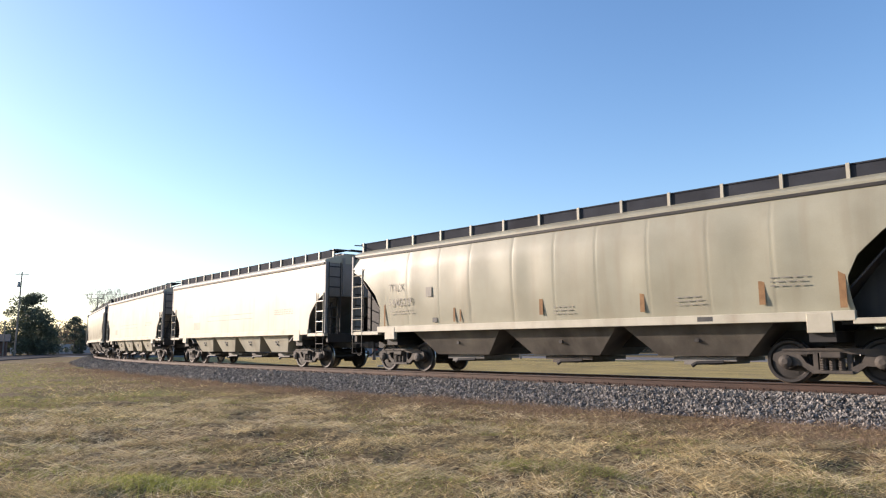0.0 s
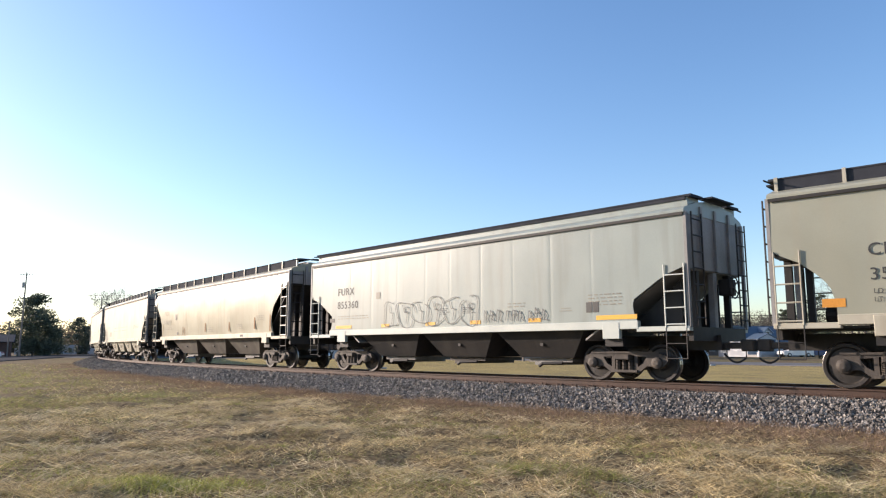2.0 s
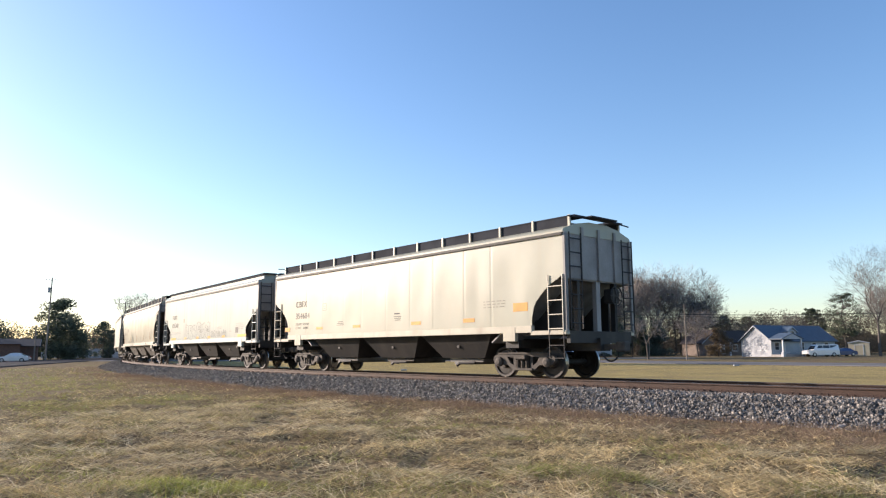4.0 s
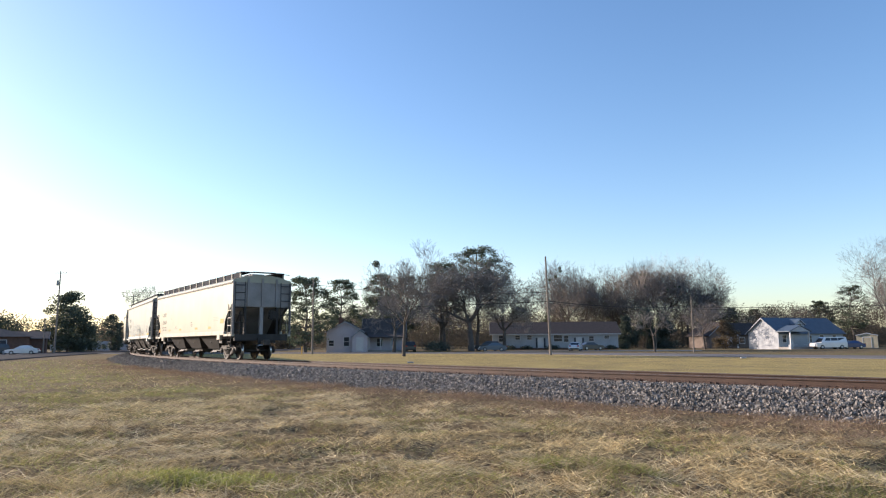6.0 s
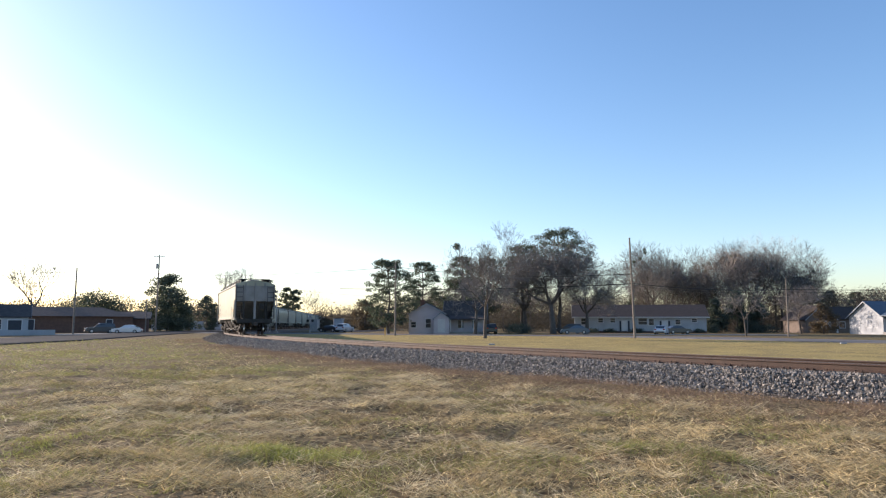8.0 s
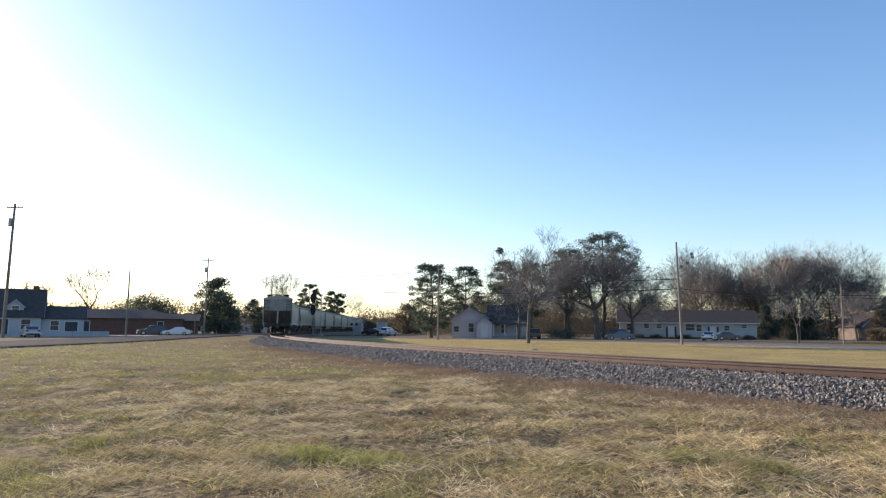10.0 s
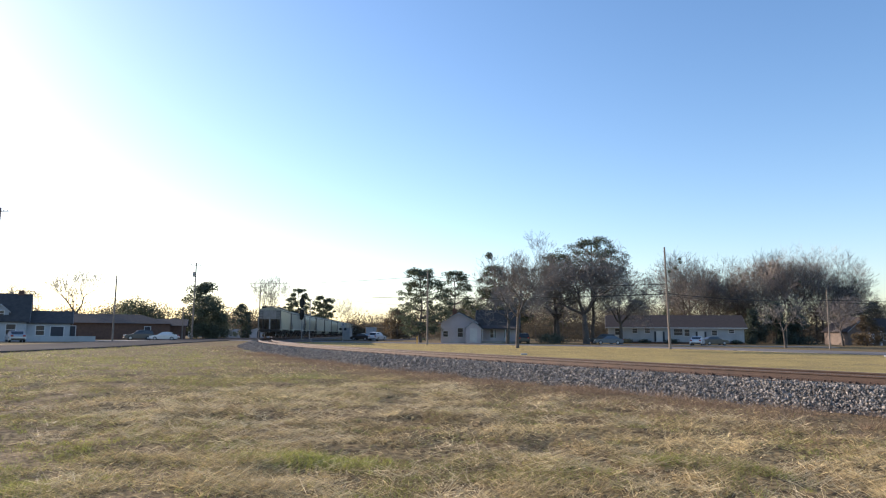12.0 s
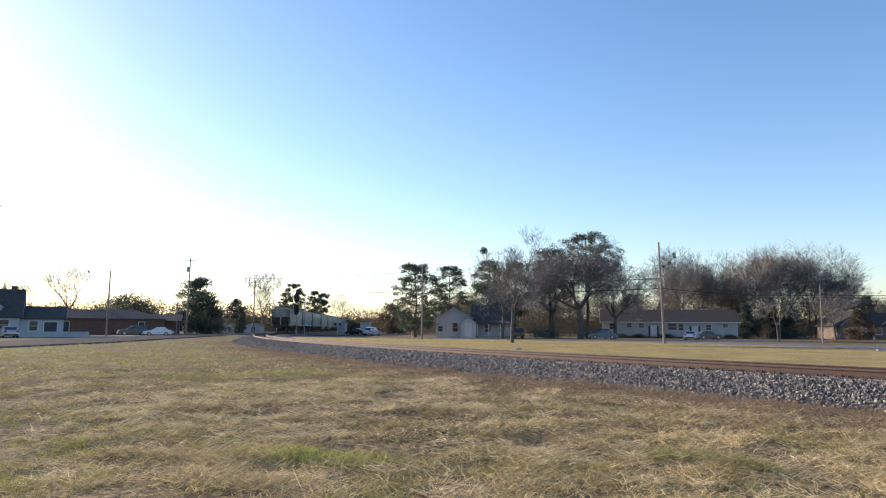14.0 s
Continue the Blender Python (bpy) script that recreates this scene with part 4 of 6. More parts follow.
    for k in range(14):
        e = copy_thing((d, a, b)[(0, 1, 0, 2)[k % 4]] if k else d, Matrix.Identity(4))
        le = (15.9, 17.14, 15.9, 15.3)[k % 4] if k else 15.9
        tagged(e, ("cream covered hopper car with four sloping bays" if le == 15.9 else "weathered covered hopper car further up the train"), "railway car", "cars of the train")
        MOVING.append((e, s + le / 2, le))
        s += le + 1.6


build_train()


def car_pose(s, L):
    h = L / 2 - 2.05
    a, b = on_track(s + h), on_track(s - h)
    return Matrix.Translation(((a.x + b.x) / 2, (a.y + b.y) / 2, RAIL)) @ Matrix.Rotation(math.atan2(a.y - b.y, a.x - b.x), 4, "Z")


# ==== grass ====
def blades(name, x, y, h, w, lean, way, material, label, shape="bent", lift=0.0):
    """Single blades in one mesh: bent, plain slivers, or straight ribbons."""
    n = len(x)
    rg = np.random.RandomState(len(name) + n)
    side = way + math.pi / 2 + rg.uniform(-0.8, 0.8, n)
    roll = rg.uniform(-1.5, 1.5, n)
    wide = np.stack([np.cos(side) * np.cos(roll), np.sin(side) * np.cos(roll), np.sin(roll)], 1) * (w / 2)[:, None]
    root = np.stack([x, y, ground_height(x, y) + rg.uniform(0, 1, n) ** 1.5 * lift - 0.005], 1)
    hz = h * np.sqrt(np.clip(1 - 0.5 * lean * lean, 0.004, 1))
    reach = np.stack([np.cos(way) * lean * h, np.sin(way) * lean * h, hz], 1)
    if shape == "sliver":
        v = np.stack([root - wide, root + wide, root + reach], 1)
        faces = [[0, 1, 2]]
    elif shape == "ribbon":
        v = np.stack([root - wide, root + wide, root + reach + wide * 0.5, root + reach - wide * 0.5], 1)
        faces = [[0, 1, 2, 3]]
    else:
        mid = root + reach * np.array([0.4, 0.4, 0.62])
        v = np.stack([root - wide, root + wide, mid + wide * 0.8, mid - wide * 0.8, root + reach], 1)
        faces = [[0, 1, 2, 3], [3, 2, 4]]
    b = (np.arange(n) * v.shape[1])[:, None]
    faces = [q for f in faces for q in (b + np.array([f])).tolist()]
    me = bpy.data.meshes.new(name)
    me.from_pydata(v.reshape(-1, 3).tolist(), [], faces)
    me.materials.append(material)
    return tagged(new(name, me), label, "grass", kind="stuff")


STRAW = mat("straw blades", (0.66, 0.525, 0.285), (0.41, 0.315, 0.155), 0.7, blotch=0.7, grain=6, bump=0, island=0.7, thin=0.25)
DRY = mat("brown dry blades", (0.35, 0.262, 0.14), (0.2, 0.15, 0.082), 0.8, blotch=0.7, grain=6, bump=0, island=0.5, thin=0.25)
RUSSET = mat("russet weed stems", (0.29, 0.2, 0.13), (0.185, 0.13, 0.088), 0.8, blotch=0.7, grain=6, bump=0, island=0.45, thin=0.3)
GREEN = mat("green blades", (0.36, 0.365, 0.095), (0.24, 0.26, 0.065), 0.6, blotch=0.7, grain=6, bump=0, island=0.35, thin=0.4)
ROAD_Y, ROAD_X = [0, 36, 56, 83, 113, 160], [-32, -36.5, -41.5, -51.5, -61, -77]


def scatter(rg, rings):
    """Plan points over the field, thinner with distance, and a width factor for each."""
    X, Y, S = [], [], []
    for r0, r1, per, k in rings:
        n = int(math.radians(84) / 2 * (r1 * r1 - r0 * r0) * per)
        r = np.sqrt(rg.uniform(r0 * r0, r1 * r1, n))
        a = np.radians(rg.uniform(-36, 48, n))
        X.append(-r * np.sin(a))
        Y.append(r * np.cos(a))
        S.append(np.full(n, k))
    return map(np.concatenate, (X, Y, S))


def field_mix(rg, x, y, d):
    """Which kind grows where: green, russet, straw or brown."""
    n = len(x)
    p1, p2, p3 = bumps(x, y, 0.33, 3.0), bumps(x, y, 1.15, 9.0), bumps(x, y, 0.16, 17.0)
    near_line = np.clip((7.5 - d) / 3.6, 0, 1)
    leftish = np.clip((-x - 3) / 13, 0, 1)
    green = rg.uniform(0, 1, n) < np.clip(0.1 + 0.45 * (p3 - 0.1) - 0.4 * p2 + 0.8 * leftish, 0.02, 0.8) * (1 - near_line)
    russet = ~green & (rg.uniform(0, 1, n) < 0.85 * near_line)
    straw = ~green & ~russet & (rg.uniform(0, 1, n) < np.clip(0.42 + 0.75 * p2 + 0.4 * p1, 0.05, 0.92))
    return green, russet, straw, ~green & ~russet & ~straw


KINDS = (("straw_grass", (0.05, 0.17), (1.1, 1.41), 0.0055, STRAW, "pale matted straw-dry grass blades on the field"),
         ("dry_grass", (0.03, 0.12), (0.9, 1.41), 0.0055, DRY, "short brown dry grass on the field"),
         ("russet_grass", (0.05, 0.16), (0.5, 1.35), 0.0055, RUSSET, "russet-brown weeds along the ballast edge"),
         ("green_grass", (0.03, 0.09), (0.4, 1.25), 0.006, GREEN, "short green grass tufts in the dry field"))


def plant(rg, x, y, k, d, way, tall, shape):
    green, russet, straw, dry = field_mix(rg, x, y, d)
    for (name, hh, lean, ww, mt, label), sel in zip(KINDS, (straw, dry, russet, green)):
        c = int(sel.sum())
        h = rg.uniform(*hh, c) * (0.85 + 0.15 * k[sel]) * tall[sel]
        blades(name, x[sel], y[sel], h, ww * k[sel], rg.uniform(*lean, c), way[sel], mt, label, shape, 0.035 * float(np.mean(k)))


def growing(rg, x, y, d, bare_amt):
    road = np.interp(y, ROAD_Y, ROAD_X)
    edge = 2.75 + 0.3 * np.sin(x * 1.3) + 0.35 * bumps(x, y, 0.9, 40.0) + rg.uniform(-0.35, 0.5, len(x))
    bare = bumps(x, y, 1.7, 55.0) + 0.5 * bumps(x, y, 0.6, 71.0)
    return (d > edge) & (x > road) & (rg.uniform(0, 1, len(x)) < np.clip(0.75 + bare_amt * bare, 0.05, 1))


def build_grass():
    rg = np.random.RandomState(9)
    # loose thatch lying every way
    x, y, k = scatter(rg, ((5.2, 9, 3300, 1.0), (9, 14, 1300, 1.25)))
    d = track_dist(x, y)
    ok = growing(rg, x, y, d, 1.3)
    x, y, k, d = x[ok], y[ok], k[ok], d[ok]
    plant(rg, x, y, k, d, rg.uniform(0, 6.28, len(x)), np.clip(0.8 + 0.5 * bumps(x, y, 2.4, 5.0), 0.3, 1.3), "sliver")
    # tufts that splay out from their root, one kind to a tuft
    cx, cy, k = scatter(rg, ((5.2, 9, 30, 1.0), (9, 14, 16, 1.25)))
    d = track_dist(cx, cy)
    ok = growing(rg, cx, cy, d, 0.9)
    cx, cy, k, d = cx[ok], cy[ok], k[ok], d[ok]
    m = 24
    size = np.repeat(rg.uniform(0.5, 1.5, len(cx)) * np.clip(1 + 0.5 * bumps(cx, cy, 0.5, 90.0), 0.5, 1.5), m)
    ang, rad = rg.uniform(0, 6.28, len(size)), np.abs(rg.normal(0, 0.045, len(size))) * size
    swirl = np.repeat(3.5 * bumps(cx, cy, 0.45, 31.0), m)
    tx, ty = np.repeat(cx, m) + rad * np.cos(ang), np.repeat(cy, m) + rad * np.sin(ang)
    way = np.where(rg.uniform(0, 1, len(size)) < 0.55, ang, swirl + rg.normal(0, 0.5, len(size)))
    kinds = field_mix(rg, cx, cy, d)
    tk = np.repeat(k, m)
    for (name, hh, lean, ww, mt, label), sel in zip(KINDS, (kinds[2], kinds[3], kinds[1], kinds[0])):
        q = np.repeat(sel, m)
        c = int(q.sum())
        blades(name, tx[q], ty[q], rg.uniform(hh[0] * 0.7, hh[1] * 0.7, c) * size[q], ww * tk[q], rg.uniform(lean[0] * 0.75, lean[1], c), way[q], mt, label)
    # the field further off
    x, y, k = scatter(rg, ((14, 24, 560, 1.7), (24, 45, 120, 2.8), (45, 75, 26, 4.5)))
    d = track_dist(x, y)
    ok = growing(rg, x, y, d, 1.6)
    x, y, k, d = x[ok], y[ok], k[ok], d[ok]
    tall = np.clip(0.8 + 0.7 * bumps(x, y, 1.6, 5.0), 0.25, 1.5)
    plant(rg, x, y, k, d, rg.uniform(0, 6.28, len(x)), tall, "sliver")
    # a fuzzy band of weeds at the foot of the ballast
    n = 52000
    s = rg.uniform(-19, 34, n)
    lat = 2.6 + np.abs(rg.normal(0, 1.1, n)) + 0.35 * np.sin(s * 0.7) + 0.3 * np.sin(s * 1.9 + 1)
    h0 = radians(HD) - s / R0
    x, y = CX - (R0 + lat) * np.cos(h0), CY - (R0 + lat) * np.sin(h0)
    ok = (bumps(x, y, 0.8, 12.0) + 0.6 * bumps(x, y, 2.2, 44.0) > -0.35) & (lat > 2.45)
    x, y = x[ok], y[ok]
    n = len(x)
    blades("weed_band", x, y, rg.uniform(0.05, 0.2, n) * np.clip(0.7 + 0.8 * bumps(x, y, 1.4, 60.0), 0.2, 1.4), np.full(n, 0.0075), rg.uniform(0.1, 0.9, n), rg.uniform(0, 6.28, n), RUSSET, "russet-brown fuzzy weeds at the foot of the ballast", "sliver")


def build_stalks():
    """Long pale stalks lying in swathes, and the mown verge beyond the line."""
    rg = np.random.RandomState(21)
    X, Y, W, H = [], [], [], []
    for _ in range(1500):
        r, a = math.sqrt(rg.uniform(28, 400)), math.radians(rg.uniform(-35, 42))
        cx, cy = -r * math.sin(a), r * math.cos(a)
        here = noise.noise(Vector((cx * 0.33, cy * 0.33, 3.0)))
        if here < -0.2 + 0.25 * rg.uniform():
            continue
        m = rg.randint(14, 60)
        s = rg.uniform(0.05, 0.2)
        turn = 3.0 * noise.noise(Vector((cx * 0.4, cy * 0.4, 8.0))) + rg.normal(0, 0.6)
        u, v = rg.normal(0, s * 1.3, m), rg.normal(0, s * 0.6, m)
        X += list(cx + u * math.cos(turn) - v * math.sin(turn))
        Y += list(cy + u * math.sin(turn) + v * math.cos(turn))
        W += list(turn + rg.normal(0, 0.55, m) + math.pi * rg.randint(0, 2, m))
        H += list(rg.uniform(0.05, 0.17, m) * rg.uniform(0.7, 1.5))
    x, y, w, h = map(np.array, (X, Y, W, H))
    ok = track_dist(x, y) > 5.0
    x, y, w, h = x[ok], y[ok], w[ok], h[ok]
    n = len(x)
    far = 1 + np.hypot(x, y) / 18
    blades("straw_stalk", x, y, h, 0.0027 * far, rg.uniform(1.15, 1.41, n), w, PALE, "tangled swathes of long pale dry stalks", "ribbon", 0.07)
    # a lusher green tuft close by
    cx, cy = polar(22.3, 8.2)
    m = 1800
    blades("green_tuft", rg.normal(cx, 0.42, m), rg.normal(cy, 0.2, m), rg.uniform(0.05, 0.15, m), np.full(m, 0.007), rg.uniform(0.3, 1.0, m), rg.uniform(0, 6.28, m), GREEN, "lush green grass tuft in the dry field")
    n = 120000
    r = np.sqrt(rg.uniform(18 ** 2, 112 ** 2, n))
    a = np.radians(rg.uniform(-38, 26, n))
    x, y = -r * np.sin(a), r * np.cos(a)
    d = track_dist(x, y)
    street = np.interp(x, [-90, -40, -15, 4, 8], [122, 105, 97.5, 91, 200])
    ok = (d < -3.0) & (y < street) & (np.hypot(x - CX, y - CY) > 162)
    ok &= rg.uniform(0, 1, n) < np.clip(0.95 + 0.6 * bumps(x, y, 0.12, 6.0), 0.3, 1)
    x, y, r = x[ok], y[ok], r[ok]
    n = len(x)
    blades("verge_grass", x, y, rg.uniform(0.02, 0.06, n), 0.015 * (1 + r / 18), rg.uniform(0.1, 0.7, n), rg.uniform(0, 6.28, n), LAWN, "yellowish mown grass verge beyond the railway", "sliver")


PALE = mat("pale dry stalks", (0.74, 0.62, 0.38), (0.54, 0.43, 0.25), 0.6, blotch=0.7, grain=6, bump=0, island=0.25, thin=0.3)
LAWN = mat("yellow verge blades", (0.58, 0.45, 0.2), (0.48, 0.38, 0.16), 0.8, blotch=0.12, grain=6, bump=0, island=0.2, thin=0.45)
build_grass()
build_stalks()
tagged(part("white_stone", (lambda b: (bmesh.ops.create_icosphere(b, subdivisions=2, radius=0.06, matrix=Matrix.Translation((6.75, 13.2, 0.045)) @ Matrix.Diagonal((1.3, 0.9, 0.7, 1))), b)[1])(bmesh.new()), CONCRETE), "pale stone lying at the foot of the ballast", "stone")


# ==== trees ====
def branch_mesh(seed, height, spread, depth, trunk_r, first=0.28, up=0.55, twig=0.012, fork=(2, 3), bush=0.6, limbs0=3):
    """Tapered trunk with limbs that fork down to twigs; returns trunk and crown as vertex and face lists."""
    rnd = random.Random(seed)
    wood, fine = ([], []), ([], [])

    def seg(store, p, q, r0, r1, n):
        d = (q - p).normalized()
        u = d.orthogonal().normalized()
        w = d.cross(u)
        b = len(store[0])
        if n == 2:
            store[0].extend((p + u * r0, p - u * r0, q - u * r1, q + u * r1))
            store[1].append((b, b + 1, b + 2, b + 3))
            return
        for c, r in ((p, r0), (q, r1)):
            for i in range(n):
                a = 2 * math.pi * i / n
                store[0].append(c + r * (u * math.cos(a) + w * math.sin(a)))
        for i in range(n):
            store[1].append((b + i, b + (i + 1) % n, b + n + (i + 1) % n, b + n + i))

    def grow(p, d, length, r, lvl):
        steps = 3 if lvl < 3 else 2
        for i in range(steps):
            bend = 0.14 if lvl else 0.04
            d = (d + Vector((rnd.gauss(0, bend), rnd.gauss(0, bend), rnd.gauss(0.03, 0.1)))).normalized()
            q = p + d * length / steps
            r1 = max(r * (0.86 if lvl < 4 else 0.75), twig * 0.6)
            seg(wood if lvl < 3 else fine, p, q, r, r1, 7 if lvl < 2 else (4 if lvl < 3 else (3 if lvl < 4 else 2)))
            p, r = q, r1
            if 0 < lvl < depth and rnd.random() < bush:
                side = d.orthogonal()
                side.rotate(Matrix.Rotation(rnd.uniform(0, 6.28), 3, d))
                grow(p, (d * 0.7 + side.normalized() * 0.9 + Vector((0, 0, up * 0.4))).normalized(), length * rnd.uniform(0.45, 0.7), r * 0.55, lvl + 1)
        if lvl < depth:
            limbs = rnd.randint(*fork) if lvl else limbs0
            turn = rnd.uniform(0, 6.28)
            for i in range(limbs):
                side = d.orthogonal()
                side.rotate(Matrix.Rotation(turn + 6.28 * i / limbs + rnd.uniform(-0.5, 0.5), 3, d))
                nd = (d * up + side.normalized() * spread * rnd.uniform(0.5, 1.1) + Vector((0, 0, 0.25))).normalized()
                grow(p, nd, length * rnd.uniform(0.62, 0.86), r * rnd.uniform(0.6, 0.78), lvl + 1)

    grow(Vector((0, 0, -0.1)), Vector((0, 0, 1)), height * first, trunk_r, 0)
    heights = sorted(v.z for v in wood[0] + fine[0])
    top = heights[int(0.985 * len(heights))]
    k = height / top
    return [([tuple(v * k) for v in s[0]], s[1]) for s in (wood, fine)]


def clump(V, F, c, r, count, size, rnd, flatten=0.7):
    for _ in range(count):
        d = Vector((rnd.gauss(0, 1), rnd.gauss(0, 1), rnd.gauss(0, 1))).normalized() * (rnd.random() ** 0.45)
        p = Vector(c) + Vector((d.x * r, d.y * r, d.z * r * flatten))
        u = Vector((rnd.gauss(0, 1), rnd.gauss(0, 1), rnd.gauss(0, 1))).normalized()
        w = u.orthogonal().normalized()
        s = size * rnd.uniform(0.5, 1.3)
        b = len(V)
        V += [tuple(p + u * s), tuple(p - u * s * 0.5 + w * s * 0.55), tuple(p - u * s * 0.5 - w * s * 0.55)]
        F.append((b, b + 1, b + 2))


def bare_tree(label, m, seed, height, spread=0.8, depth=6, r=0.2, group="", nests=0, fork=(2, 3), up=0.55, mt=BARK, twig=0.026, bush=0.6, first=0.28, limbs=3):
    t = thing("bare_tree", label, "tree", m, group)
    (wv, wf), (fv, ff) = branch_mesh(seed, height, spread, depth, r, first, up, twig=twig, fork=fork, bush=bush, limbs0=limbs)
    np_mesh("trunk", wv, wf, mt, t, True)
    np_mesh("crown", fv, ff, TWIG, t)
    rnd = random.Random(seed)
    for _ in range(nests):
        V, F = [], []
        p = rnd.choice([v for v in fv if v[2] > height * 0.72])
        clump(V, F, p, 0.42, 200, 0.12, rnd, 1.0)
        np_mesh("mistletoe", V, F, OAK, t)
    return t


def pine_tree(label, m, seed, height, width, mt=PINE, bare=0.35, clumps=110, group="", size=0.17, per=70, rad=0.95):
    t = thing("pine_tree", label, "tree", m, group)
    rnd = random.Random(seed)
    tb = bmesh.new()
    p, r = Vector((0, 0, -0.1)), height * 0.018 + 0.08
    pts = []
    for i in range(9):
        q = Vector((rnd.gauss(0, 0.12), rnd.gauss(0, 0.12), height * (i + 1) / 9.5))
        tube(tb, p, q, r, r * 0.84, 8)
        p, r = q, r * 0.84
        pts.append(q)
    V, F = [], []
    for i in range(clumps):
        tiers = max(5, int(height * 0.55))
        f = min(1.0, (rnd.randrange(tiers) + rnd.gauss(0.5, 0.28)) / tiers)
        z = height * (bare + (1 - bare) * f)
        reach = width / 2 * (math.sin(math.pi * (0.18 + 0.74 * f)) ** 0.8) * rnd.uniform(0.35, 1.0)
        a = rnd.uniform(0, 6.28)
        c = Vector((reach * math.cos(a), reach * math.sin(a), min(z + rnd.gauss(0, 0.3), height - 0.4)))
        base = min(pts, key=lambda q: abs(q.z - (c.z - reach * 0.35)))
        if i % 2 == 0:
            tube(tb, base, c, 0.07, 0.025, 4)
        clump(V, F, c, rad * rnd.uniform(0.6, 1.2), per, size, rnd, 0.6)
    part("trunk", tb, BARK, t)
    np_mesh("crown", V, F, mt, t)
    return t


def evergreen(label, m, seed, height, width, mt=CEDAR, name="evergreen_tree", cone=1.0, count=5200, size=0.2, category="tree", group=""):
    """Dense tree or shrub with foliage to the ground and an uneven outline."""
    t = thing(name, label, category, m, group)
    rnd = random.Random(seed)
    part("trunk", tube(bmesh.new(), (0, 0, -0.1), (0, 0, height * 0.8), 0.06 + height * 0.012, 0.03, 7), BARK, t)
    V, F = [], []
    lobes = []
    for i in range(int(26 + height * 4)):
        f = rnd.random()
        w = width / 2 * ((1 - f * 0.9) if cone > 0.5 else math.sqrt(max(0.05, 1 - (2 * f - 0.85) ** 2 * 0.85)))
        a = rnd.uniform(0, 6.28)
        k = rnd.uniform(0.25, 0.95)
        lobes.append((w * k * math.cos(a), w * k * math.sin(a), 0.25 + f * (height - 0.6)))
    for c in lobes:
        clump(V, F, c, max(0.35, width * 0.16) * rnd.uniform(0.7, 1.2), count // len(lobes), size, rnd, 0.8)
    np_mesh("crown", V, F, mt, t)
    return t


def at(x, y, turn=0.0, z=0.0, k=1.0):
    return Matrix.Translation((x, y, z)) @ Matrix.Rotation(radians(turn), 4, "Z") @ Matrix.Scale(k, 4)


def far_copy(ob, x, y, turn, k):
    c = copy_thing(ob, at(x, y, turn))
    c.scale = (k, k, k)
    return c


